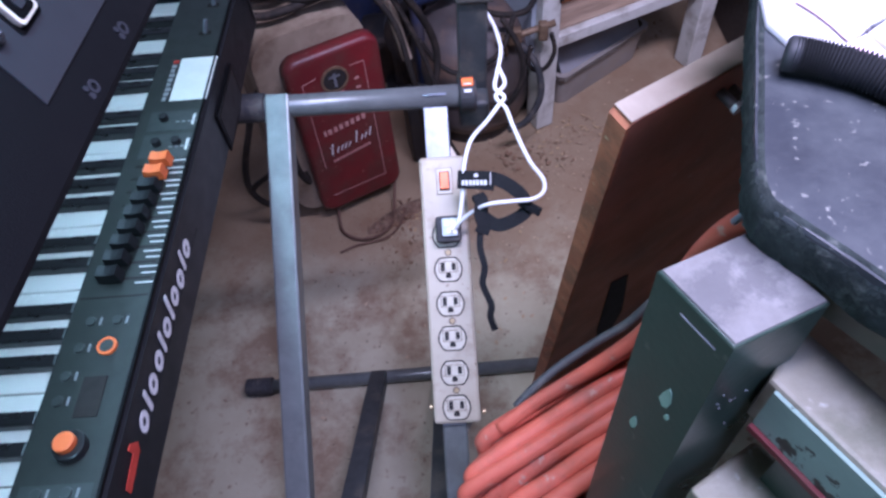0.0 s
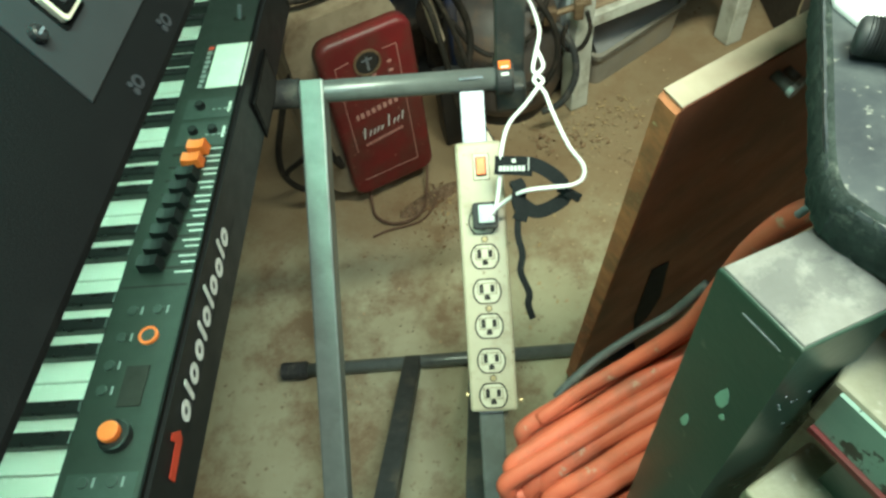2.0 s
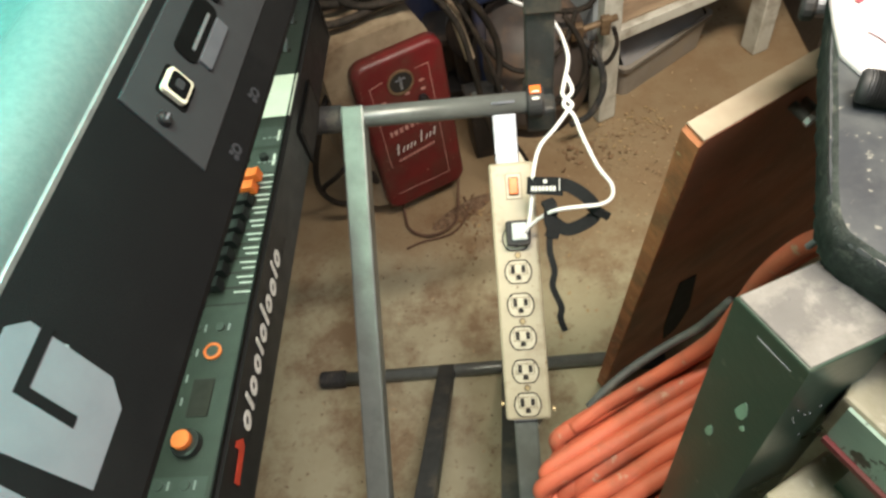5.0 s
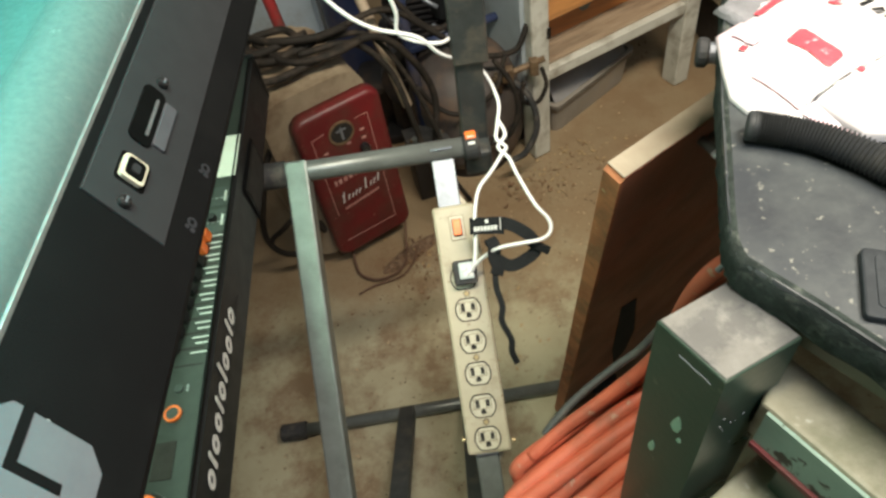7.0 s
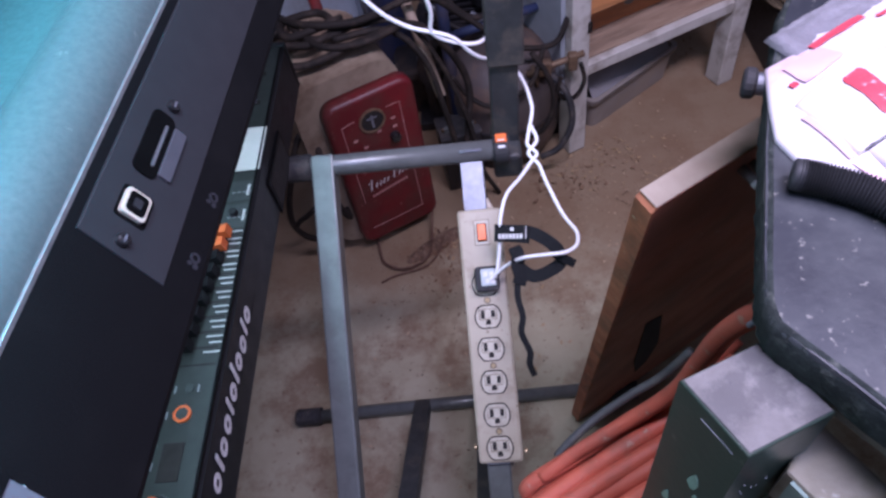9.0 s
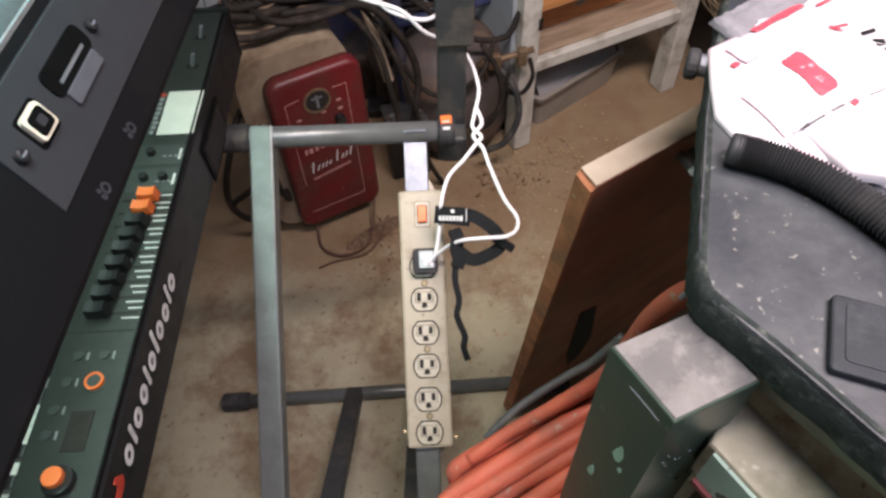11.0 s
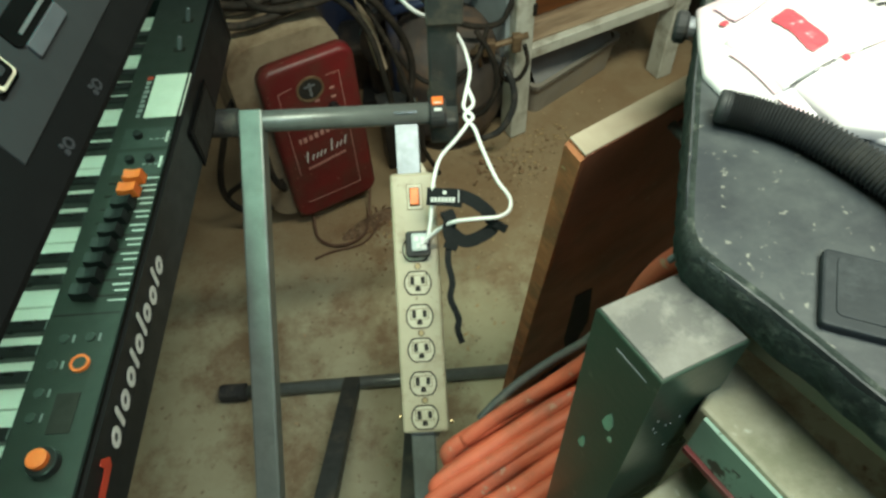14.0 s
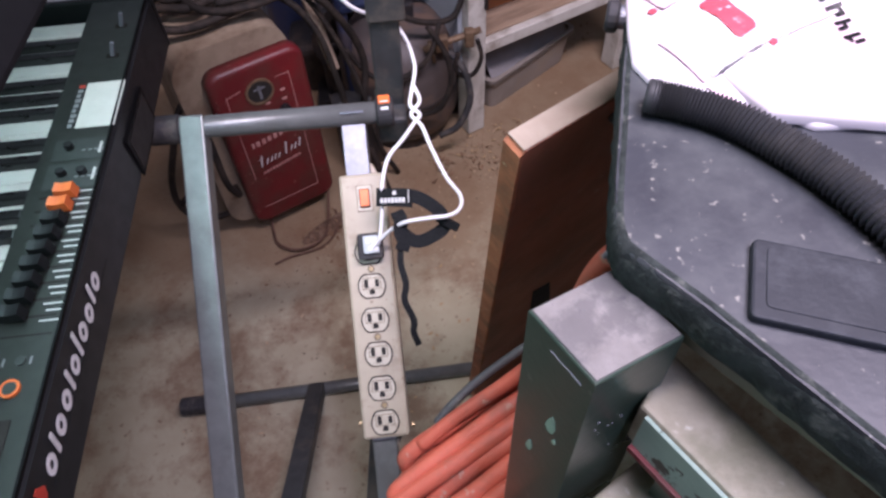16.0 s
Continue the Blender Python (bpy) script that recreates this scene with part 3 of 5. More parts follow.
# ---- white cable: from above, behind the upright, down to a knot, a loop and the plug ----
def white_cable():
    wc = thing("white_cable", pose(0.13, 0.76, 0.78), "thin white power cord, twisted and looped over the stand", "cable")
    back = [(-0.10, 0.82, 1.07), (-0.05, 0.80, 1.004), (-0.012, 0.80, 0.968), (0.04, 0.80, 0.945), (0.066, 0.804, 0.912), (0.086, 0.828, 0.884), (0.100, 0.869, 0.864), (0.118, 0.870, 0.838), (0.132, 0.850, 0.822), (0.138, 0.815, 0.818)]
    fall = [(0.138, 0.79, 0.815), (0.130, 0.765, 0.80), (0.127, 0.750, 0.792), (0.138, 0.738, 0.786), (0.130, 0.728, 0.782), (0.112, 0.711, 0.770), (0.091, 0.696, 0.755), (0.080, 0.669, 0.740), (0.075, 0.646, 0.712), (0.070, 0.628, 0.690), (0.064, 0.616, 0.674)]
    loop = [(0.134, 0.775, 0.805), (0.140, 0.755, 0.794), (0.127, 0.740, 0.786), (0.139, 0.724, 0.778), (0.147, 0.700, 0.765), (0.163, 0.660, 0.745), (0.178, 0.634, 0.736), (0.175, 0.613, 0.735), (0.160, 0.603, 0.735), (0.136, 0.602, 0.735), (0.105, 0.608, 0.725), (0.084, 0.618, 0.700), (0.064, 0.618, 0.678), (0.057, 0.614, 0.672)]
    second = [(0.0, 0.80, 1.06), (0.020, 0.80, 0.99), (0.018, 0.80, 0.955), (0.045, 0.80, 0.936), (0.072, 0.806, 0.926), (0.088, 0.836, 0.915), (0.100, 0.870, 0.905)]
    for line, r in ((back + fall, 0.0027), (loop, 0.0027), (second, 0.0027)):
        wpart("cord", sweep(smooth_line(line, 7), r, 10), WHITE_CABLE, wc, "", True)
    return wc


white_cable()


def hook_strap():
    hs = thing("cable_tie_strap", pose(0.10, 0.62, 0.70), "black hook-and-loop cable strap with white woven label", "cable tie")

    def ribbon(pts, w, up, th=0.0012):
        line = smooth_line(pts, 7)
        bm = bmesh.new()
        up = Vector(up).normalized()
        rows = []
        for i, q in enumerate(line):
            d = (line[min(i + 1, len(line) - 1)] - line[max(i - 1, 0)]).normalized()
            s = (up - d * up.dot(d)).normalized()
            nn = d.cross(s) * th
            rows.append([bm.verts.new(q + s * w / 2 + nn), bm.verts.new(q - s * w / 2 + nn), bm.verts.new(q - s * w / 2 - nn), bm.verts.new(q + s * w / 2 - nn)])
        for a, b in zip(rows, rows[1:]):
            for k in range(4):
                bm.faces.new((a[k], a[(k + 1) % 4], b[(k + 1) % 4], b[k]))
        bm.faces.new(rows[0])
        bm.faces.new(rows[-1][::-1])
        return bm

    upv = (0.0, 0.8, 0.6)
    wpart("strap_loop", ribbon([(0.072, 0.656, 0.724), (0.100, 0.648, 0.733), (0.124, 0.638, 0.735), (0.148, 0.620, 0.726), (0.154, 0.606, 0.713), (0.140, 0.598, 0.705), (0.116, 0.595, 0.699), (0.096, 0.610, 0.704)], 0.017, upv), STRAP, hs, "curled black loop")
    lab = wpart("woven_label", ribbon([(0.070, 0.6560, 0.7240), (0.092, 0.6480, 0.7290), (0.116, 0.6390, 0.7335)], 0.0235, upv, 0.0022), STRAP, hs, "black label with worn white marks")
    LM = axes((0.0925, 0.6470, 0.7320), (0.955, -0.27, 0.21), upv)
    for k in range(7):
        wsub("mark", moved(box(-0.0018, 0.0018, -0.0032, 0.0032, 0, 0.0008), LM @ pose(-0.0165 + 0.0050 * k, -0.0048, 0.0006)), WHITE_INK, lab, hs)
    wsub("emblem_mark", moved(disc(0.0028, 0.0008, 10), LM @ pose(0.001, 0.0048, 0.0006)), WHITE_INK, lab, hs)
    wsub("edge_stripe", moved(box(-0.0005, 0.0005, -0.008, 0.008, 0, 0.0008), LM @ pose(0.0205, 0, 0.0006)), WHITE_INK, lab, hs)
    wpart("knot", ribbon([(0.094, 0.632, 0.716), (0.098, 0.620, 0.716), (0.096, 0.608, 0.706), (0.099, 0.598, 0.697), (0.095, 0.590, 0.690)], 0.017, (1, 0.2, 0), 0.004), STRAP, hs, "bunched strap knot")
    wpart("strap_tail", ribbon([(0.095, 0.598, 0.695), (0.092, 0.575, 0.682), (0.096, 0.552, 0.668), (0.092, 0.535, 0.656), (0.101, 0.515, 0.637), (0.099, 0.505, 0.625), (0.104, 0.495, 0.607)], 0.0085, (1, 0.3, 0.2)), STRAP, hs, "hanging frayed tail")
    wpart("strap_end", ribbon([(0.146, 0.612, 0.722), (0.158, 0.603, 0.721), (0.170, 0.594, 0.719)], 0.010, (0, 0.5, 0.8), 0.003), STRAP, hs, "frayed strap end")
    return hs


hook_strap()


# ---- lower keyboard: long black controller ----
def key_bed(root, y0, y_first, first, x_rear, length, z, wide=0.0279):
    """White and black keys along y from the far end on, their rear ends at x_rear; first: 0 is a C, 6 a B."""
    white = mesh_of(box(-length, 0, -wide / 2 + 0.0005, wide / 2 - 0.0005, -0.012, 0, 0.0012, 1), "white_key", KEY_WHITE)
    black = mesh_of(box(-length * 0.66, 0.001, -0.0068, 0.0068, -0.004, 0.0105, 0.002, 2), "black_key", KEY_BLACK)
    k, y = first, y_first
    while y > y0 + wide / 2:
        w = new("white_key", white)
        w.parent, w.location = root, (x_rear, y, z)
        if k % 7 not in (2, 6):
            b = new("black_key", black)
            b.parent, b.location = root, (x_rear, y - wide / 2, z)
        k, y = k + 1, y - wide


def lower_keyboard():
    kb = thing("stage_keyboard", pose(-0.226, 0.33, 0.7695), "long black controller keyboard with orange fader caps", "keyboard")
    y0, y1, h = -0.66, 0.635, 0.0815                # local: x 0 is the rear face, z 0 the underside
    bm = prism([(0.002, 0.002), (0.0, h - 0.006), (-0.004, h - 0.001), (-0.078, h - 0.001), (-0.079, 0.05), (-0.27, 0.045), (-0.28, 0.01), (-0.272, 0.0)][::-1], y1 - y0)
    body = part("casing", moved(bm, Matrix(((1, 0, 0, 0), (0, 0, 1, y0), (0, 1, 0, 0), (0, 0, 0, 1)))), BLACK_PAINT, kb, "matt black metal casing")
    for y in (y0 - 0.012, y1):
        part("end_cheek", box(-0.28, 0.0025, y, y + 0.012, -0.001, h + 0.002, 0.003), BLACK_PAINT, kb, "black end cheek")
    part("control_panel", box(-0.0765, -0.0055, y0 + 0.02, y1 - 0.001, h - 0.002, h + 0.0005, 0.0006), PANEL, kb, "dark control panel")
    part("panel_lip", box(-0.0052, -0.0022, y0, y1, h - 0.003, h + 0.002, 0.0008), BLACK_TEX, kb, "raised rear lip")
    key_bed(kb, y0 + 0.03, 0.597, 6, -0.081, 0.15, 0.0675)
    z = h + 0.0005

    def flat(name, x, y, w, l, mt, label="", hh=0.0006, zz=z):
        return part(name, box(x - w / 2, x + w / 2, y - l / 2, y + l / 2, zz, zz + hh), mt, kb, label)

    # strip of tape with writing, two levers, fields of small print
    flat("paper_label", -0.0235, 0.412, 0.046, 0.082, TAPE, "white paper tape label", 0.0009)
    word = flat("panel_wordmark", -0.055, 0.412, 0.0006, 0.004, DIM_INK)
    for k in range(9):
        part("letter_bar", box(-0.0565, -0.0515 + 0.001 * (k % 3), 0.373 + 0.009 * k, 0.379 + 0.009 * k, z, z + 0.0006), GREY_INK if k < 8 else RED_INK, word)
    for y in (0.506, 0.571):
        lev = part("lever", moved(rod((0, 0, 0), (0.006, 0.003, 0.019), 0.0028, 10, 0.001), pose(-0.026, y, z)), STEEL_LIGHT, kb, "small chrome lever")
        part("lever_slot", box(-0.034, -0.018, y - 0.004, y + 0.004, z, z + 0.0008), DARK, lev)
    for y, l in ((0.335, 0.034), (0.293, 0.038)):
        f = flat("control_field", -0.034, y, 0.058, l, PANEL_B, "", 0.0005)
        for k in range(4):
            part("tick_print", box(-0.03 + 0.007 * k, -0.026 + 0.007 * k, y - 0.004, y - 0.002, z + 0.0005, z + 0.001), GREY_INK, f)
        part("tick_print", box(-0.011, -0.008, y - 0.009, y + 0.009, z + 0.0005, z + 0.001), WHITE_INK, f)
        for x in ((-0.045,), (-0.045, -0.022))[y < 0.3]:
            part("small_knob", moved(disc(0.0055, 0.007, 14, bevel=0.001), pose(x, y + 0.003, z + 0.0005)), BLACK_PAINT, f)
    # nine faders: slots and caps
    for k in range(9):
        y = 0.262 - 0.0193 * k
        s = part("fader_slot", box(-0.062, -0.009, y - 0.0012, y + 0.0012, z, z + 0.0004), DARK, kb)
        for dy in (-0.0058, 0.0058):
            part("scale_print", box(-0.024 + 0.004 * (dy > 0), -0.006, y + dy - 0.0008, y + dy + 0.0008, z, z + 0.0005), WHITE_INK, s)
        if k < 9:
            x = -0.030 - 0.0021 * k
            cap = part("fader_cap", moved(prism([(-0.0115, 0), (0.0115, 0), (0.0095, 0.013), (0.003, 0.0115), (-0.003, 0.0115), (-0.0095, 0.013)], 0.0125, 0), Matrix(((1, 0, 0, x), (0, 0, 1, y - 0.006), (0, 1, 0, z + 0.003), (0, 0, 0, 1)))), ORANGE if k < 2 else BLACK_PAINT, kb, "orange fader cap" if k < 2 else "black fader cap")
            part("fader_stem", box(x - 0.002, x + 0.002, y - 0.001, y + 0.001, z - 0.001, z + 0.004), KEY_BLACK, cap)
    flat("panel_seam", -0.041, 0.087, 0.066, 0.0012, DARK)
    # rings, buttons, display, encoder
    part("ring_button", ring(0.0066, 0.0090, 0.003, cx=-0.032, cy=0.032, z0=z), ORANGE, kb, "orange lit ring button")
    part("ring_button_cap", disc(0.0064, 0.0025, 18, -0.032, 0.032, z), PANEL_B, kb)
    for x, y in ((-0.058, 0.032), (-0.03, 0.06), (-0.055, 0.06), (-0.062, 0.004), (-0.062, -0.02), (-0.03, -0.10), (-0.055, -0.10), (-0.03, -0.13), (-0.055, -0.13), (-0.03, -0.16)):
        bt = part("button", disc(0.0048, 0.002, 14, x, y, z, bevel=0.0006), PANEL_B, kb, "small round button")
        part("button_print", box(x + 0.008, x + 0.010, y - 0.004, y + 0.004, z, z + 0.0005), GREY_INK, bt)
    flat("display", -0.034, -0.017, 0.021, 0.038, DARK, "dark display window", 0.0012)
    enc = part("encoder", disc(0.0135, 0.008, 24, -0.036, -0.063, z, bevel=0.0015), KEY_BLACK, kb, "encoder knob with orange top")
    part("encoder_top", disc(0.009, 0.006, 24, -0.038, -0.062, z + 0.008, bevel=0.0015), ORANGE, enc, "orange knob top")
    flat("lower_field", -0.04, -0.13, 0.06, 0.075, PANEL_B, "", 0.0003)
    # wordmark on the rear face as slanted plain shapes
    mark = part("rear_wordmark", box(0.0016, 0.0021, -0.044, 0.206, 0.036, 0.037), BLACK_PAINT, kb, "pale slanted maker's mark")
    M = Matrix(((0, 0, 1, 0.0018), (1, 0, 0, 0), (0, 1, 0, 0), (0, 0, 0, 1)))
    slant = Matrix(((1, 0.24, 0, 0), (0, 1, 0, 0), (0, 0, 1, 0), (0, 0, 0, 1)))
    y = -0.040
    for shape in "ring bar ring ring bar ring long ring low bar ring".split():
        if shape in ("ring", "low"):
            bm = moved(ring(0.0040, 0.0092, 0.0008, 24), Matrix.Diagonal((0.98, 1.0, 1.0, 1.0)))
            c = 0.0095
            z = 0.0495 if shape == "ring" else 0.0465
        else:
            h = {"bar": 0.0235, "long": 0.0285}[shape]
            bm = prism(round_rect(0.0058, h, 0.0015, 3), 0.0008)
            c, z = 0.0036, 0.0405 + h / 2
        part("mark_shape", moved(moved(bm, slant), M @ Matrix.Translation((y + c + 0.24 * (z - 0.0405), z, 0))), WHITE_INK, mark)
        y += 2 * c + 0.0052
    part("red_mark", moved(prism([(-0.090, 0.043), (-0.053, 0.046), (-0.048, 0.053), (-0.055, 0.065), (-0.061, 0.065), (-0.060, 0.056), (-0.090, 0.053)], 0.0008), M), RED_INK, mark, "red mark")
    br = part("side_bracket", box(0.0015, 0.0045, 0.367, 0.474, -0.004, 0.056, 0.0015), BLACK_TEX, kb, "black plate on the rear face")
    part("bracket_recess", box(0.0044, 0.0052, 0.374, 0.467, 0.002, 0.050), DARK, br)
    return kb


lower_keyboard()


# ---- upper keyboard: black rear, rounded metallic top ----
def upper_keyboard():
    kb = thing("synthesizer", pose(-0.0705, 0.3, 1.17, 0, 0, -3), "black-backed synthesizer keyboard with rounded metallic top", "keyboard")
    y0, y1 = -0.62, 0.56
    prof = [(-0.006, 0.0225), (-0.001, 0.0245), (-0.0012, 0.0275), (-0.032, 0.0895), (-0.30, 0.0895), (-0.31, 0.02), (-0.30, 0.0), (-0.08, 0.0), (-0.05, 0.015)]
    M = Matrix(((1, 0, 0, 0), (0, 0, 1, y0), (0, 1, 0, 0), (0, 0, 0, 1)))
    part("casing", moved(prism(prof[::-1], y1 - y0), M), BLACK_TEX, kb, "black textured metal casing")
    arc = [(-0.0575 + 0.024 * math.cos(radians(a)), 0.0895 + 0.0225 * math.sin(radians(a))) for a in range(0, 151, 10)]
    roll = [(-0.0335, 0.0885)] + arc + [(-0.0815, 0.0985), (-0.145, 0.0965), (-0.145, 0.0885)]
    part("top_shell", moved(prism(roll[::-1], y1 - y0), M), SYNTH_TOP, kb, "rounded metallic top shell", smooth=True)
    part("seam_strip", box(-0.0335, -0.0318, y0, y1, 0.0875, 0.0915, 0.0004), SEAM, kb, "bare metal seam")
    part("front_panel", box(-0.195, -0.1452, y0, y1, 0.08, 0.1, 0.002), BLACK_PAINT, kb, "black control panel")
    part("grille_edge", box(-0.205, -0.1955, y0 + 0.02, y1 - 0.02, 0.08, 0.103, 0.002), SEAM, kb)
    key_bed(kb, y0 + 0.05, y1 - 0.064, 0, -0.206, 0.12, 0.098)
    # rear face: local frame on the sloping plane
    R = axes((-0.001, 0, 0.025), (0, 1, 0), (-0.031, 0, 0.0645))     # x along the keyboard, y up the face, z out
    def rp(name, bm, mt, owner=kb, label="", lift=0.0):
        return part(name, moved(bm, R @ Matrix.Translation((0, 0, lift))), mt, owner, label)
    plate = rp("connector_plate", prism([(-0.050, 0.020), (0.26, 0.020), (0.26, 0.066), (-0.047, 0.066)], 0.0016, 0.0006), GREY_PLATE, kb, "grey connector plate")
    usb = rp("usb_port", prism(round_rect(0.0146, 0.0130, 0.0020, 3, -0.0215, 0.047), 0.003, 0.0006, z0=0.0016), OUTLET, kb, "square ivory port")
    rp("port_surround", prism(round_rect(0.0182, 0.0166, 0.002, 3, -0.0215, 0.0466), 0.0006, z0=0.0014), HOLE, usb)
    rp("port_hole", prism(round_rect(0.0114, 0.0098, 0.002, 3, -0.0215, 0.047), 0.0006, z0=0.0044), HOLE, usb)
    rp("port_tongue", prism(round_rect(0.0052, 0.0042, 0.001, 2, -0.0215, 0.047), 0.0008, z0=0.0048), GREY_PLATE, usb)
    card = rp("card_slot", prism(round_rect(0.042, 0.0130, 0.004, 4, 0.0185, 0.0490), 0.0012, z0=0.0014), HOLE, kb, "dark slot with a grey card edge")
    rp("card_edge", prism(round_rect(0.033, 0.0075, 0.001, 2, 0.0185, 0.0385), 0.002, 0.0005, z0=0.0014), CARD_DIM, card, "grey card edge")
    rp("card_gap", prism(round_rect(0.028, 0.0016, 0.0005, 2, 0.0185, 0.0465), 0.0006, z0=0.0026), CARD_GREY, card)
    for x, y in ((-0.041, 0.0465), (0.047, 0.0475)):
        sc = rp("plate_screw", disc(0.0034, 0.0034, 14, x, y, 0.0014, bevel=0.0014), KEY_BLACK, kb, "black domed screw head")
        rp("screw_slot", prism(round_rect(0.0040, 0.0010, 0.0003, 1, x, y), 0.0004, z0=0.0047), STEEL_LIGHT, sc)
    for x in (0.012, -0.028):
        mk = rp("port_symbol", ring(0.0016, 0.0030, 0.0005, 16, x + 0.0015, 0.0085, 0.0008), FAINT_INK, kb, "faint grey printed symbol")
        rp("symbol_dot", disc(0.0016, 0.0005, 10, x - 0.0030, 0.0072, 0.0008), FAINT_INK, mk)
        rp("symbol_dot", disc(0.0013, 0.0005, 10, x - 0.0026, 0.0108, 0.0008), FAINT_INK, mk)
    # maker's mark as four plain angular shapes
    mark = rp("rear_mark", prism(round_rect(0.002, 0.002, 0.0005, 1, -0.15, 0.046), 0.0006, z0=0.0001), GREY_INK, kb, "large grey angular maker's mark")
    for k in range(4):
        x = -0.188 - 0.047 * k
        outer = [(x - 0.002, 0.020), (x + 0.026, 0.020), (x + 0.035, 0.027), (x + 0.041, 0.060), (x + 0.036, 0.066), (x + 0.008, 0.066), (x + 0.001, 0.060)]
        rp("mark_shape", prism(outer, 0.0008, z0=0.0001), MARK_INK, mark)
        rp("mark_gap", prism([(x + 0.014, 0.034), (x + 0.018, 0.034), (x + 0.021, 0.052), (x + 0.042, 0.052), (x + 0.042, 0.056), (x + 0.018, 0.056)], 0.0008, z0=0.0006), BLACK_TEX, mark)
    return kb


upper_keyboard()


# ---- battery charger on the floor ----
CH = axes((-0.184, 1.2505, 0.0), (0.894, 0.447, 0), (-0.447, 0.894, 0))   # x along the front, y to its back


def battery_charger():
    ch = thing("battery_charger", CH, "old red and tan steel battery charger with round emblem", "battery charger")
    w, z0, z1 = 0.222, 0.045, 0.512
    part("front_panel", moved(pillow(w, z1 - z0, 0.034, 0.034, 0.014, 0.006, (z0 + z1) / 2), Matrix(((1, 0, 0, 0), (0, 0, -1, 0.034), (0, 1, 0, 0), (0, 0, 0, 1)))), CHARGER_RED, ch, "faded red enamel front", smooth=True)
    part("rear_housing", moved(prism(round_rect(w + 0.035, z1 - z0 + 0.05, 0.06, 6, -0.03, (z0 + z1) / 2 + 0.024), 0.26, 0.02), Matrix(((1, 0, 0, 0), (0, 0, 1, 0.034), (0, 1, 0, 0), (0, 0, 0, 1)))), CHARGER_TAN, ch, "dusty tan steel housing")
    F = Matrix(((1, 0, 0, 0), (0, 0, -1, 0), (0, 1, 0, 0), (0, 0, 0, 1)))   # drawn in x and z, raised towards the viewer
    def fp(name, bm, mt, owner=ch, label=""):
        return part(name, moved(bm, F), mt, owner, label)
    em = fp("emblem", ring(0.0275, 0.0325, 0.004, 32, 0, 0.438), RUSTY_BRASS, ch, "round metal emblem")
    fp("emblem_face", disc(0.0265, 0.002, 32, 0, 0.438), DARK, em)
    fp("emblem_bar", prism(round_rect(0.006, 0.036, 0.002, 2, 0, 0.436), 0.001, z0=0.002), STEEL_LIGHT, em)
    fp("emblem_bar", prism(round_rect(0.026, 0.005, 0.002, 2, 0, 0.446), 0.001, z0=0.002), STEEL_LIGHT, em)
    fr = fp("printed_frame", prism([(-0.074, 0.20), (-0.0725, 0.20), (-0.0725, 0.45), (-0.074, 0.45)], 0.0006), PINK_INK, ch, "worn pale printed frame")
    for a in ([(0.0725, 0.10), (0.074, 0.10), (0.074, 0.455), (0.0725, 0.455)], [(-0.074, 0.45), (-0.04, 0.4555), (-0.04, 0.457), (-0.074, 0.4515)], [(0.04, 0.457), (0.074, 0.457), (0.074, 0.4585), (0.04, 0.4585)], [(-0.074, 0.10), (0.074, 0.10), (0.074, 0.1015), (-0.074, 0.1015)]):
        fp("frame_line", prism(a, 0.0006), PINK_INK, fr)
    kn = fp("selector_knob", disc(0.012, 0.016, 18, 0.044, 0.37, bevel=0.002), KEY_BLACK, ch, "black selector knob")
    for x, z in ((-0.05, 0.40), (0.05, 0.42), (-0.03, 0.37), (0.01, 0.40), (0.05, 0.395)):
        fp("small_print", prism(round_rect(0.012, 0.006, 0.002, 2, x, z), 0.0006), PINK_INK, fr)
    m1 = fp("maker_print", prism(round_rect(0.006, 0.016, 0.001, 2, -0.052, 0.302), 0.0006), PINK_INK, ch, "worn pale maker's print")
    for k in range(7):
        fp("print_bar", prism(round_rect(0.009, 0.015, 0.001, 2, -0.04 + 0.0145 * k, 0.302 + 0.0015 * k), 0.0006), PINK_INK, m1)
    m2 = fp("script_print", prism(round_rect(0.002, 0.004, 0.001, 1, -0.05, 0.255), 0.0006), WHITE_INK, ch, "white slanted script print")
    for k, (dx, hh) in enumerate(((0, 0.024), (0.012, 0.012), (0.022, 0.011), (0.031, 0.012), (0.040, 0.010), (0.058, 0.026), (0.070, 0.011), (0.079, 0.012), (0.090, 0.018))):
        hh *= 1.35
        x, z = -0.050 + dx * 1.12, 0.232 + dx * 0.16
        fp("print_stroke", prism([(x, z), (x + 0.0035, z), (x + 0.0095, z + hh), (x + 0.006, z + hh)], 0.0007), WHITE_INK, m2)
        fp("print_stroke", prism([(x + 0.003, z + hh * 0.5), (x + 0.009, z + hh * 0.75), (x + 0.0085, z + hh * 0.75 + 0.002), (x + 0.003, z + hh * 0.5 + 0.002)], 0.0007), WHITE_INK, m2)
    m3 = fp("lower_print", prism(round_rect(0.002, 0.004, 0.001, 1, -0.05, 0.21), 0.0006), PINK_INK, ch, "row of worn small print")
    for k in range(13):
        fp("print_bar", prism(round_rect(0.0055, 0.008, 0.001, 1, -0.046 + 0.0078 * k, 0.211 + 0.0009 * k), 0.0006), PINK_INK, m3)
    # carrying frame of bent rod under it
    wpart("foot_rod", sweep(smooth_line([(-0.262, 1.30, 0.05), (-0.253, 1.226, 0.012), (-0.238, 1.17, 0.010), (-0.195, 1.142, 0.010), (-0.148, 1.149, 0.010), (-0.116, 1.179, 0.010), (-0.107, 1.229, 0.012), (-0.10, 1.30, 0.05)], 8), 0.0036, 8), RUST_ROD, ch, "bent rusty rod foot", True)
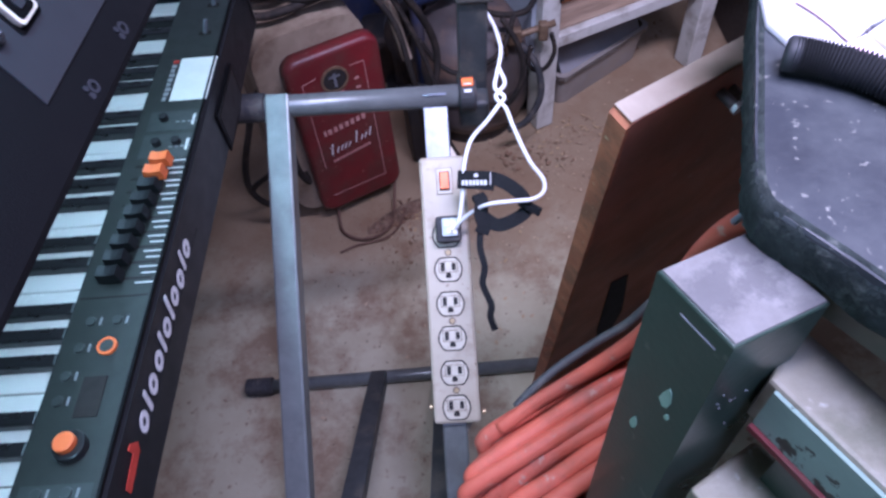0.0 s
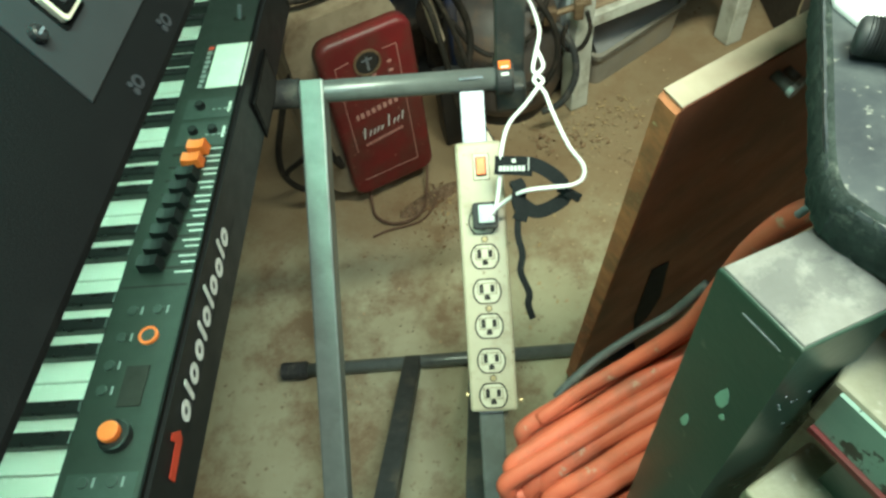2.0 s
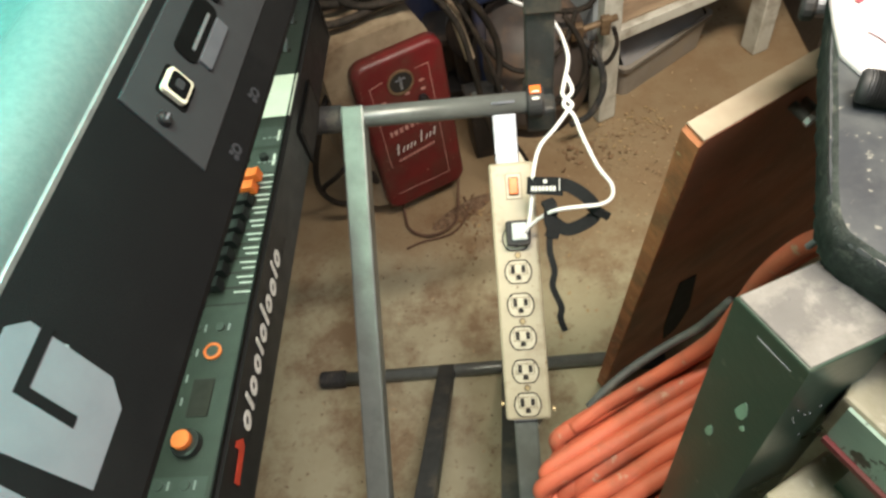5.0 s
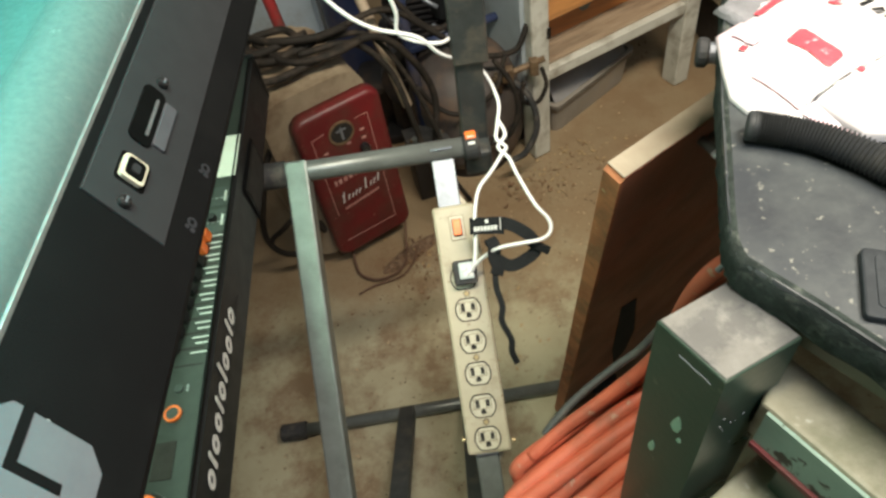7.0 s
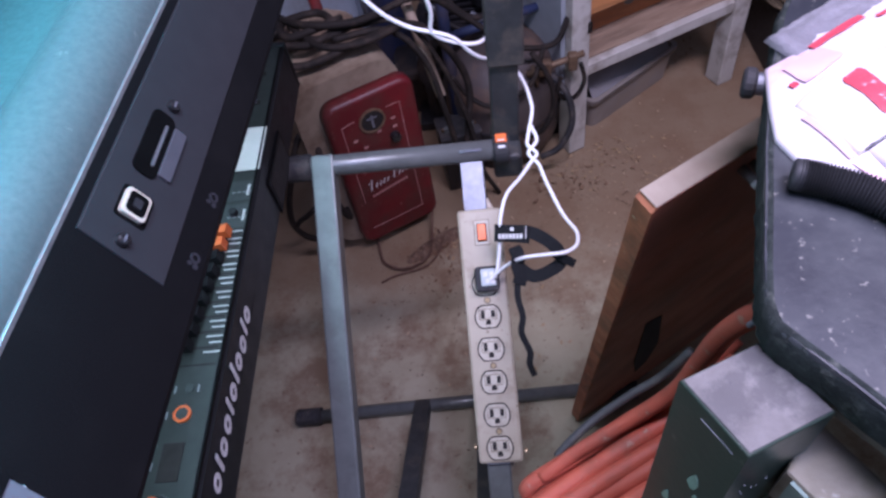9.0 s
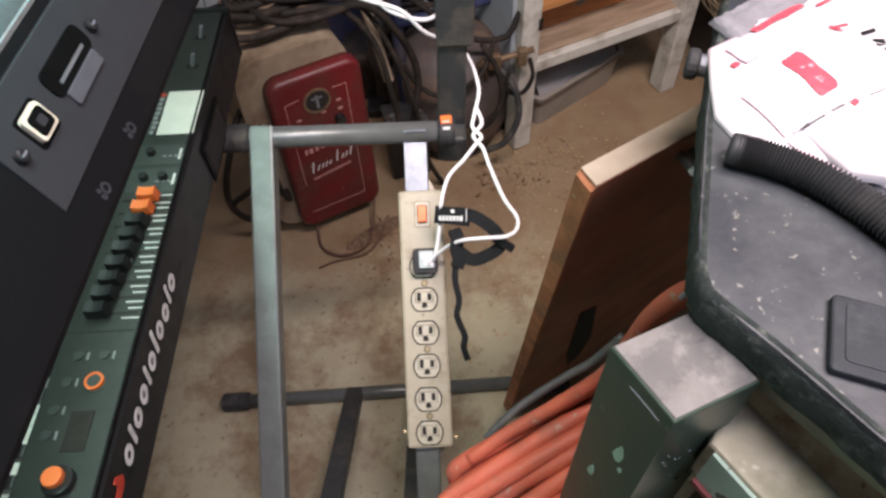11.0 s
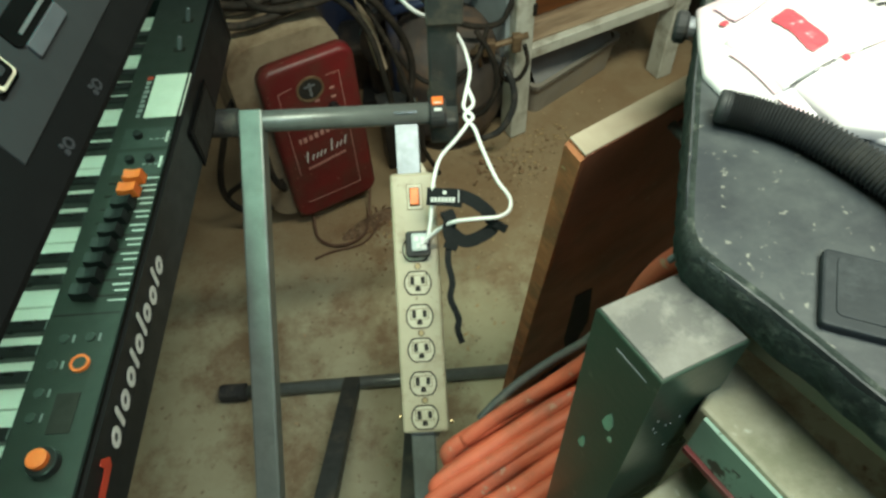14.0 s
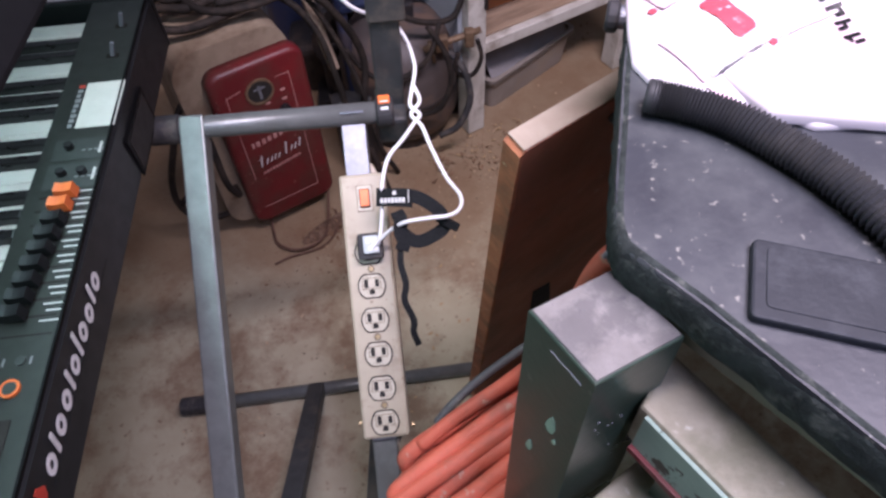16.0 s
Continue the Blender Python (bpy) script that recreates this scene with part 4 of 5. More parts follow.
    for x in (-0.085, 0.085):
        part("foot_post", box(x - 0.012, x + 0.012, 0.05, 0.25, 0.0, 0.06, 0.003), CHARGER_TAN, ch)
    part("handle_rod", sweep(smooth_line([(-0.13, 0.06, 0.42), (-0.14, -0.01, 0.34), (-0.142, -0.03, 0.26), (-0.125, -0.02, 0.20), (-0.118, 0.05, 0.17)], 8), 0.008, 8), OLD_CABLE, ch, "bent black side rod", smooth=True)
    return ch


battery_charger()

# heavy leads draped over the charger
for pts, r, lab in (
    ([(-0.50, 1.46, 0.52), (-0.40, 1.30, 0.60), (-0.30, 1.27, 0.592), (-0.18, 1.33, 0.592), (-0.07, 1.39, 0.580), (0.0, 1.40, 0.50), (0.04, 1.42, 0.36), (0.02, 1.36, 0.20), (0.06, 1.3, 0.02)], 0.009, "thick dark welding lead draped over the charger"),
    ([(-0.46, 1.52, 0.50), (-0.36, 1.38, 0.60), (-0.26, 1.35, 0.60), (-0.15, 1.42, 0.598), (-0.04, 1.46, 0.60), (0.05, 1.48, 0.52), (0.16, 1.47, 0.43), (0.26, 1.50, 0.40), (0.30, 1.53, 0.45)], 0.0075, "long brown rubber lead running to the tank"),
    ([(-0.42, 1.36, 0.57), (-0.36, 1.34, 0.60), (-0.29, 1.33, 0.602), (-0.24, 1.38, 0.60), (-0.28, 1.45, 0.60), (-0.36, 1.42, 0.605), (-0.33, 1.34, 0.618), (-0.22, 1.40, 0.612)], 0.009, "coiled dark lead heaped on the charger"),
    ([(-0.30, 1.30, 0.44), (-0.36, 1.24, 0.42), (-0.404, 1.20, 0.322), (-0.436, 1.20, 0.232), (-0.444, 1.20, 0.165), (-0.422, 1.195, 0.122), (-0.385, 1.20, 0.10), (-0.33, 1.225, 0.09), (-0.27, 1.26, 0.08)], 0.008, "black cable curling down beside the charger"),
    ([(-0.436, 1.198, 0.165), (-0.425, 1.20, 0.178), (-0.395, 1.20, 0.20), (-0.36, 1.21, 0.225), (-0.28, 1.26, 0.25)], 0.007, "short black cable end beside the charger"),
    ([(-0.245, 1.108, 0.003), (-0.206, 1.126, 0.003), (-0.15, 1.138, 0.003), (-0.118, 1.152, 0.003), (-0.09, 1.19, 0.0026), (-0.081, 1.23, 0.0026), (-0.09, 1.27, 0.003)], 0.0030, "thin rusty wire lying on the floor"),
):
    single("cable", sweep(smooth_line(pts, 8), r, 10), OLD_CABLE if r > 0.005 else RUST_ROD, lab, "cable", smooth=True)


# ---- white bench at the back ----
BN = axes((0.307, 1.507, 0.0), (0.911, 0.413, 0), (-0.413, 0.911, 0))     # x along its front, y to its back


def work_bench():
    wb = thing("work_bench", BN, "chalky white wooden bench with low shelf", "bench")
    for x in (0.0, 0.535):
        for y in (0.0, 0.42):
            part("leg", box(x, x + 0.054, y, y + 0.06, 0, 0.80, 0.004), BENCH, wb, "worn white leg")
    part("shelf_rail", box(0.0545, 0.5345, 0.006, 0.03, 0.258, 0.292, 0.003), BENCH, wb, "white front rail")
    for k in range(3):
        part("shelf_board", box(0.003, 0.586, 0.0305 + 0.13 * k, 0.1575 + 0.13 * k, 0.276, 0.296, 0.003), SHELF_WOOD, wb, "scuffed bare shelf board")
    part("side_panel", box(-0.014, -0.001, 0.03, 0.46, 0.20, 0.80), BENCH_SIDE, wb, "pale blue-grey side panel")
    part("back_panel", box(0.056, 0.534, 0.455, 0.467, 0.3, 0.80), BENCH_SIDE, wb, "pale back panel")
    part("bench_top", box(-0.04, 0.63, -0.04, 0.52, 0.802, 0.84, 0.004), BENCH, wb, "white bench top")
    part("hinge_plate", box(0.046, 0.056, -0.004, 0.0, 0.40, 0.43), OLD_CABLE, wb, "rusty metal plate")
    return wb


work_bench()
dr = thing("wooden_drawer_box", BN @ pose(0.06, 0.07, 0.296), "orange varnished wooden drawer box on the bench shelf, drawer pulled out", "drawer box")
part("front_board", box(0.0, 0.466, 0.050, 0.066, 0.0, 0.40, 0.003), PINE, dr, "scuffed orange front board")
part("side_board", box(0.0, 0.016, 0.0665, 0.36, 0.0, 0.40, 0.002), PINE, dr)
part("side_board", box(0.450, 0.466, 0.0665, 0.36, 0.0, 0.40, 0.002), PINE, dr)
part("lid_board", box(0.0, 0.466, 0.045, 0.36, 0.401, 0.416, 0.003), PINE, dr)
drawer = part("drawer", box(0.004, 0.285, -0.030, -0.014, 0.118, 0.36, 0.003), PINE_LIGHT, dr, "pale orange drawer front")
part("drawer_side", box(0.012, 0.022, -0.0135, 0.0495, 0.125, 0.33, 0.001), PINE_LIGHT, drawer)
part("drawer_side", box(0.267, 0.277, -0.0135, 0.0495, 0.125, 0.33, 0.001), PINE_LIGHT, drawer)
part("drawer_bottom", box(0.023, 0.266, -0.0135, 0.0495, 0.128, 0.136), PINE, drawer)
part("pull", sweep(smooth_line([(0.225, -0.031, 0.180), (0.235, -0.052, 0.168), (0.300, -0.056, 0.160), (0.312, -0.040, 0.172), (0.314, 0.049, 0.180)], 6), 0.0055, 10), SEAM, drawer, "bright bent metal pull", smooth=True)
part("plate_pull", moved(disc(0.020, 0.004, 20, bevel=0.001), pose(0.20, 0.050, 0.060, 90)), STEEL, dr, "dull round metal plate")

# bin under the bench
BI = axes((0.386, 1.590, 0.0), (0.80, 0.60, 0), (-0.60, 0.80, 0))
bi = thing("storage_bin", BI, "dusty grey plastic bin with grey felt, under the bench", "bin")


def tub(w, d, h, t):
    bm = bmesh.new()
    loops = []
    for inset, z in ((0.012, 0.0), (0.0, h), (-0.008, h), (-0.008, h - 0.012), (-0.008, h + 0.003), (t, h + 0.003), (t + 0.01, t)):
        loops.append([bm.verts.new((x, y, z)) for x, y in round_rect(w - 2 * inset, d - 2 * inset, 0.025, 4, w / 2, d / 2)])
    for a, b in zip(loops, loops[1:]):
        for i in range(len(a)):
            bm.faces.new((a[i], a[(i + 1) % len(a)], b[(i + 1) % len(a)], b[i]))
    bm.faces.new(loops[0][::-1])
    bm.faces.new(loops[-1])
    return bm


part("tub", tub(0.36, 0.23, 0.115, 0.004), BIN, bi, "dusty plastic tub")
bm = bmesh.new()
g = [[bm.verts.new((0.014 + 0.332 * i / 14, 0.014 + 0.202 * j / 10, 0.106 + 0.080 * math.sin(math.pi * j / 10) ** 0.7 * (1 - 0.25 * i / 14) + 0.006 * noise.noise((i * 0.5, j * 0.5, 7)))) for j in range(11)] for i in range(15)]
for i in range(14):
    for j in range(10):
        bm.faces.new((g[i][j], g[i + 1][j], g[i + 1][j + 1], g[i][j + 1]))
part("felt", bm, BIN_LID, bi, "bulging grey felt", smooth=True)


# ---- tank, hand truck and clutter between charger and bench ----
tk = thing("air_tank", pose(0.125, 1.60, 0.0), "dark grimy round steel tank with a hose", "tank")
prof = [(0.03, 0.10), (0.05, 0.145), (0.09, 0.160), (0.24, 0.162), (0.29, 0.152), (0.33, 0.125), (0.355, 0.085), (0.365, 0.035)]
bm = sweep([(0.0006 * k, 0, z) for k, (z, r) in enumerate(prof)], lambda i: prof[i][1], 32)
part("shell", bm, TANK_SHELL, tk, "grimy steel shell", smooth=True)
part("base_ring", ring(0.10, 0.125, 0.035, 28), TANK, tk)
part("seam_band", moved(ring(0.160, 0.1655, 0.012, 36), pose(0, 0, 0.16)), TANK, tk)
part("hose_loop", sweep(smooth_line([(0.10, -0.08, 0.33), (0.16, -0.14, 0.28), (0.175, -0.17, 0.2), (0.14, -0.19, 0.13), (0.09, -0.19, 0.10)], 8), 0.009, 10), RUBBER, tk, "black hose loop", smooth=True)
part("valve", box(-0.02, 0.05, -0.02, 0.04, 0.335, 0.40, 0.006), TANK, tk)

ht = thing("hand_truck", pose(0.02, 1.75, 0), "dark blue tubular hand truck behind the tank", "hand truck")
for a, b in (((0.0, 1.47, 0.006), (-0.02, 1.72, 1.05)), ((0.315, 1.60, 0.006), (0.30, 1.80, 1.05))):
    wpart("side_tube", rod(a, b, 0.016, 14), BLUE_FRAME, ht, "dark blue tube", True)
for z in (0.42, 0.75, 1.04):
    t = (z - 0.12) / 0.93
    wpart("cross_tube", rod((-0.02 * t, 1.47 + 0.25 * t, z), (0.31, 1.6 + 0.2 * t, z), 0.012, 12), BLUE_FRAME, ht, "", True)
wpart("toe_plate", box(0.0, 0.32, 1.60, 1.74, 0.0, 0.006, 0.002), TANK, ht, "steel toe plate")
single("wood_handle", rod((-0.03, 1.40, 0.36), (-0.16, 1.62, 0.86), 0.013, 12, 0.003), HANDLE, "pale worn wooden tool handle leaning", "tool handle", smooth=True)
single("red_pole", rod((-0.30, 1.62, 0.0), (-0.40, 1.80, 1.0), 0.016, 12), RED_FRAME, "red enamelled steel tube leaning at the wall", "pole", smooth=True)
single("dark_motor", moved(prism(round_rect(0.16, 0.17, 0.03, 4), 0.15, 0.02), pose(-0.12, 1.86, 0.0)), TANK, "dark grimy motor block behind the charger", "motor")
cl = thing("bar_clamp", pose(0.27, 1.50, 0.30), "brass-coloured screw clamp hanging at the bench leg", "clamp")
wpart("screw", rod((0.19, 1.475, 0.335), (0.335, 1.485, 0.372), 0.0085, 12), RUSTY_BRASS, cl, "threaded brass screw", True)
wpart("jaw", moved(box(-0.016, 0.016, -0.012, 0.012, -0.012, 0.03, 0.004), pose(0.235, 1.478, 0.338)), RUSTY_BRASS, cl)
wpart("jaw", moved(box(-0.012, 0.012, -0.012, 0.012, -0.03, 0.018, 0.004), pose(0.305, 1.482, 0.36)), RUSTY_BRASS, cl)
wpart("loop", sweep(smooth_line([(0.325, 1.475, 0.35), (0.335, 1.47, 0.30), (0.315, 1.465, 0.255), (0.285, 1.465, 0.25), (0.268, 1.465, 0.28), (0.275, 1.47, 0.32)], 7), 0.006, 8), OLD_CABLE, cl, "dark wire loop", True)
wpart("tommy_bar", rod((0.215, 1.468, 0.30), (0.205, 1.474, 0.36), 0.005, 8), RUSTY_BRASS, cl, "", True)


def small_engine():
    en = thing("small_engine", pose(0.03, 1.80, 0.0), "grimy black small engine with finned cylinder and bright fittings", "engine")
    part("base", box(-0.16, 0.16, -0.12, 0.12, 0.0, 0.03, 0.004), TANK, en, "black steel base")
    part("crankcase", moved(prism(round_rect(0.26, 0.20, 0.04, 4), 0.30, 0.02), pose(0, 0, 0.03)), TANK, en, "grimy black crankcase")
    for k in range(8):
        part("fin", moved(prism(round_rect(0.17, 0.15, 0.02, 3), 0.007, 0.001), pose(-0.01, 0, 0.34 + 0.018 * k)), TANK, en)
    part("cylinder", moved(disc(0.055, 0.16, 20), pose(-0.01, 0, 0.33)), TANK, en)
    part("air_filter", moved(disc(0.060, 0.075, 24, bevel=0.012), pose(0.09, -0.05, 0.40)), BLACK_PAINT, en, "black air filter cover")
    wheel = part("flywheel", moved(ring(0.085, 0.115, 0.03, 32), pose(-0.02, -0.125, 0.26, 90)), TANK, en, "dark flywheel")
    for k in range(4):
        part("spoke", moved(box(-0.006, 0.006, 0, 0.09, 0.008, 0.018, 0.001), pose(-0.02, -0.125, 0.26, 90) @ pose(0, 0, 0, 0, 0, 90 * k + 20)), TANK, wheel)
    part("hub", moved(disc(0.02, 0.04, 16, bevel=0.003), pose(-0.02, -0.118, 0.26, 90)), STEEL, wheel, "worn steel hub")
    for x, y, z, r, l in ((0.03, -0.125, 0.40, 0.010, 0.05), (0.07, -0.13, 0.34, 0.007, 0.06), (-0.08, -0.12, 0.44, 0.008, 0.04), (0.10, -0.12, 0.31, 0.009, 0.035), (0.02, -0.12, 0.48, 0.006, 0.05)):
        part("fitting", rod((x, y, z), (x + l * 0.7, y - 0.01, z - l * 0.5), r, 10, 0.001), STEEL_LIGHT, en, "bright metal fitting", smooth=True)
    part("fuel_line", sweep(smooth_line([(-0.10, -0.11, 0.46), (-0.05, -0.16, 0.42), (0.02, -0.15, 0.36), (0.08, -0.15, 0.33), (0.13, -0.12, 0.37)], 7), 0.006, 8), RUBBER, en, "black rubber line", smooth=True)


small_engine()


# battery-shaped black block, added only to darken the shaded gap by the tank
def shade_filler():
    ba = thing("shade_filler_block", pose(-0.005, 1.465, 0.0, 0, 0, 12), "black battery-shaped block added to fill the shade between charger and tank", "battery")
    part("case", box(-0.055, 0.055, -0.045, 0.045, 0.0, 0.19, 0.006), TANK, ba, "black case standing in for shade")
    part("lid", box(-0.058, 0.058, -0.048, 0.048, 0.1905, 0.205, 0.004), RUBBER, ba, "black lid")
    for x in (-0.035, 0.035):
        post = part("terminal", moved(disc(0.008, 0.016, 14, bevel=0.002), pose(x, -0.02, 0.205)), STEEL, ba, "dull lead terminal")
        part("clamp_bolt", moved(box(-0.012, 0.012, -0.004, 0.004, 0, 0.008, 0.001), pose(x, -0.02, 0.211)), RUSTY_BRASS, post)


shade_filler()
for pts, r, lab in (
    ([(-0.24, 1.34, 0.600), (-0.12, 1.37, 0.585), (-0.05, 1.36, 0.50), (-0.02, 1.32, 0.38), (0.0, 1.30, 0.24), (0.03, 1.28, 0.10), (0.06, 1.30, 0.008)], 0.0075, "thick black lead hanging down beside the charger"),
    ([(-0.20, 1.38, 0.60), (-0.09, 1.42, 0.57), (-0.02, 1.40, 0.46), (0.03, 1.37, 0.30), (0.05, 1.36, 0.14), (0.09, 1.38, 0.007)], 0.0065, "dusty dark lead hanging down beside the charger"),
    ([(0.0, 1.42, 0.40), (0.04, 1.42, 0.33), (0.09, 1.41, 0.30), (0.15, 1.42, 0.31), (0.20, 1.43, 0.35), (0.23, 1.46, 0.42)], 0.0065, "brown lead sagging in front of the tank"),
    ([(0.20, 1.45, 0.42), (0.24, 1.43, 0.35), (0.25, 1.42, 0.27), (0.22, 1.41, 0.20), (0.17, 1.42, 0.17)], 0.007, "black hose curling over the tank"),
    ([(-0.06, 1.62, 0.62), (0.0, 1.58, 0.52), (0.06, 1.57, 0.46), (0.12, 1.58, 0.47), (0.16, 1.60, 0.56), (0.14, 1.64, 0.66)], 0.008, "black cable looped over the engine"),
    ([(-0.34, 1.40, 0.608), (-0.26, 1.31, 0.606), (-0.17, 1.31, 0.604), (-0.10, 1.36, 0.596)], 0.008, "brown cable heaped on the charger"),
    ([(-0.38, 1.44, 0.612), (-0.30, 1.37, 0.625), (-0.20, 1.36, 0.622), (-0.13, 1.40, 0.612)], 0.009, "brown cable heaped on the charger"),
):
    single("cable", sweep(smooth_line(pts, 8), r, 10), OLD_CABLE, lab, "cable", smooth=True)


# ---- leaning board ----
T0 = Vector((0.197, 0.456, 1.009))
DX = Vector((0.86, 0.51, 0)).normalized()
UPB = Vector((-0.006, -0.245, 1.0)).normalized()
BD = axes(T0, DX, UPB)     # x along the top edge, y up, z towards the viewer
bd = thing("wooden_board", BD, "dark brown wooden board leaning on the work table", "board")


def board_mesh():
    bm = bmesh.new()
    sk = 0.123 / 1.02
    pts = [(0.0, -0.005), (0.002, -0.0012), (0.006, 0.0)] + [(0.05 * k, 0.0012 * math.sin(k * 2.3)) for k in range(1, 11)] + [(0.66, -1.02)]
    pts += [(sk * (1.02 - 0.0404 * k) + 0.002 * math.sin(k * 1.7) + 0.0008 * math.sin(k * 5.1), -1.02 + 0.0404 * k) for k in range(25)]
    return prism(pts[::-1], 0.022, 0.0006, bm, z0=0.0)


part("slab", board_mesh(), BOARD_FACE, bd, "dark varnished face")
part("top_edge", box(-0.0005, 0.52, 0.0013, 0.0025, 0.0003, 0.0217, 0.0006), BOARD_TOP, bd, "dusty top edge")
part("sawn_edge", prism([(-0.0032, -0.006), (0.0005, -0.0012), (0.004, 0.0008), (0.004, -0.006), (0.126, -1.01), (0.119, -1.01)][::-1], 0.0214, 0.0006, z0=0.0003), BOARD_EDGE, bd, "rough sawn raw edge")
# no hole is cut: a dark sheet paints the shade seen through the cut-out
part("notch_plate", prism([(0.132, -0.446), (0.168, -0.458), (0.240, -0.690), (0.255, -0.82), (0.236, -0.86), (0.192, -0.72)][::-1], 0.001, z0=0.0225), DARK, bd, "dark sheet on the face for the shade in a cut-out")
bolt = part("bolt", rod((0.112, -0.030, 0.021), (0.112, -0.030, 0.040), 0.0050, 12, 0.001), STEEL, bd, "dark bolt with shiny nut")
part("bolt_nut", moved(disc(0.0060, 0.005, 6), pose(0.112, -0.030, 0.040)), BRIGHT_STEEL, bolt)
bolt = part("bolt", rod((0.128, -0.034, 0.021), (0.128, -0.034, 0.036), 0.0045, 12, 0.001), STEEL, bd, "dark bolt with shiny nut")
part("bolt_nut", moved(disc(0.0050, 0.005, 6), pose(0.128, -0.034, 0.036)), BRIGHT_STEEL, bolt)


# ---- black work table with post and rail ----
A, C = (0.2165, 0.2570), (0.3330, 0.0775)
TOPZ = 1.120
LEFT = [(0.36, 0.60), (0.31, 0.53), (0.284, 0.468), (0.267, 0.425), (0.253, 0.385), (0.238, 0.338), (0.225, 0.298), (0.2175, 0.272)]
FRONT = [(0.2205, 0.2480), (0.2440, 0.2150), (0.2700, 0.1750), (0.3000, 0.1285)]
outline = [A] + LEFT[::-1] + [(1.35, 0.95), (1.25, -0.75), (0.86, -0.72), (0.52, -0.21), C] + FRONT[::-1]
tb = thing("work_table", pose(0.3, 0.2, 0), "work table with worn black rubber top and frayed edge", "table")
wpart("mat_top", prism(outline[::-1], 0.012, 0.003, z0=TOPZ - 0.012), TABLE_BLACK, tb, "scratched speckled black rubber top")


def fuzzy_skirt():
    """A drooping, uneven rim along the visible edges."""
    bm = bmesh.new()
    path = LEFT + [A] + FRONT + [C, (0.52, -0.21)]
    line = smooth_line([(x, y, 0) for x, y in path], 10)
    rows = []
    for i, q in enumerate(line):
        d = (line[min(i + 1, len(line) - 1)] - line[max(i - 1, 0)]).normalized()
        out = Vector((d.y, -d.x, 0))
        if out.dot(q - Vector((0.6, 0.3, 0))) < 0:
            out = -out
        row = []
        for k in range(7):
            j = 0.0022 * noise.noise((i * 0.55, k * 0.9, 3.1)) + 0.0012 * noise.noise((i * 1.9, k * 2.0, 8.0))
            j *= (0.0, 0.25, 0.6, 1, 1, 1, 1)[k]
            drop = (0.0006, 0.0004, -0.006, -0.012, -0.019, -0.025, -0.030)[k]
            side = (-0.0045, -0.0015, 0.0008, 0.0014, 0.0008, 0.0, -0.001)[k]
            row.append(bm.verts.new((q.x + out.x * (side + j), q.y + out.y * (side + j), TOPZ + drop * (1 + 0.15 * noise.noise((i * 0.2, 0, 5))) + j)))
        rows.append(row)
    for a, b in zip(rows, rows[1:]):
        for k in range(6):
            bm.faces.new((a[k], a[k + 1], b[k + 1], b[k]))
    return bm


wpart("frayed_edge", fuzzy_skirt(), TABLE_FUZZ, tb, "fuzzy frayed felt edge", True)
wpart("under_frame", prism([(0.232, 0.262), (0.31, 0.50), (0.40, 0.60), (1.3, 0.9), (1.2, -0.7), (0.88, -0.66), (0.55, -0.17), (0.350, 0.095)][::-1], 0.05, z0=TOPZ - 0.064), OLIVE, tb, "olive-painted wooden frame")
PM = axes((0.192, 0.197, 0.0), (0.928, 0.371, 0), (-0.371, 0.928, 0))
for m in (PM, pose(1.1, -0.55, 0), pose(1.15, 0.75, 0)):
    p = part("post", moved(prism([(0, -0.002), (0.056, -0.002), (0.0505, 0.0505), (-0.0055, 0.0505)], 1.088, 0.002), m), POST_PAINT, tb, "chipped dark green-black square post")
    p.matrix_local = tb.matrix_basis.inverted()
    if m is PM:
        part("post_cap", moved(prism([(0.0012, -0.0008), (0.0546, -0.0008), (0.0492, 0.0493), (-0.0042, 0.0493)], 0.0016, 0.0006, z0=1.0875), m), POST_TOP, p, "dusty mottled grey post top")
        M = Matrix(((-0.108, 0, -0.994, 0), (0.994, 0, -0.108, 0), (0, 1, 0, 0), (0, 0, 0, 1)))
        for y, z, w, hgt in ((0.0145, 0.985, 0.0085, 0.024), (0.0115, 0.976, 0.0040, 0.007), (0.030, 0.925, 0.006, 0.018)):
            drop = [(y, z + hgt * 0.5), (y + 0.15 * w, z + hgt * 0.12), (y + 0.55 * w, z), (y + w, z + hgt * 0.22), (y + 0.85 * w, z + hgt * 0.6), (y + 0.5 * w, z + hgt), (y + 0.2 * w, z + hgt * 0.85)]
            part("paint_chip", moved(prism(drop, 0.0006), m @ M), GREEN_CHIP, p, "chipped pale paint")
        part("scratch", moved(prism([(0.006, 1.0735), (0.030, 1.0735), (0.030, 1.0748), (0.006, 1.0746)], 0.0005), m @ M), GREY_INK, p, "pale scratch")
        rng = random.Random(17)
        F = Matrix(((1, 0, 0, 0), (0, 0, -1, -0.002), (0, 1, 0, 0), (0, 0, 0, 1)))
        for k in range(12):
            x, z, r = rng.uniform(0.010, 0.052), 0.93 + 0.10 * rng.random() ** 0.8, rng.uniform(0.0003, 0.0009)
            part("paint_fleck", moved(disc(r, 0.0005, 7, x, z), m @ F), GREY_INK, p)
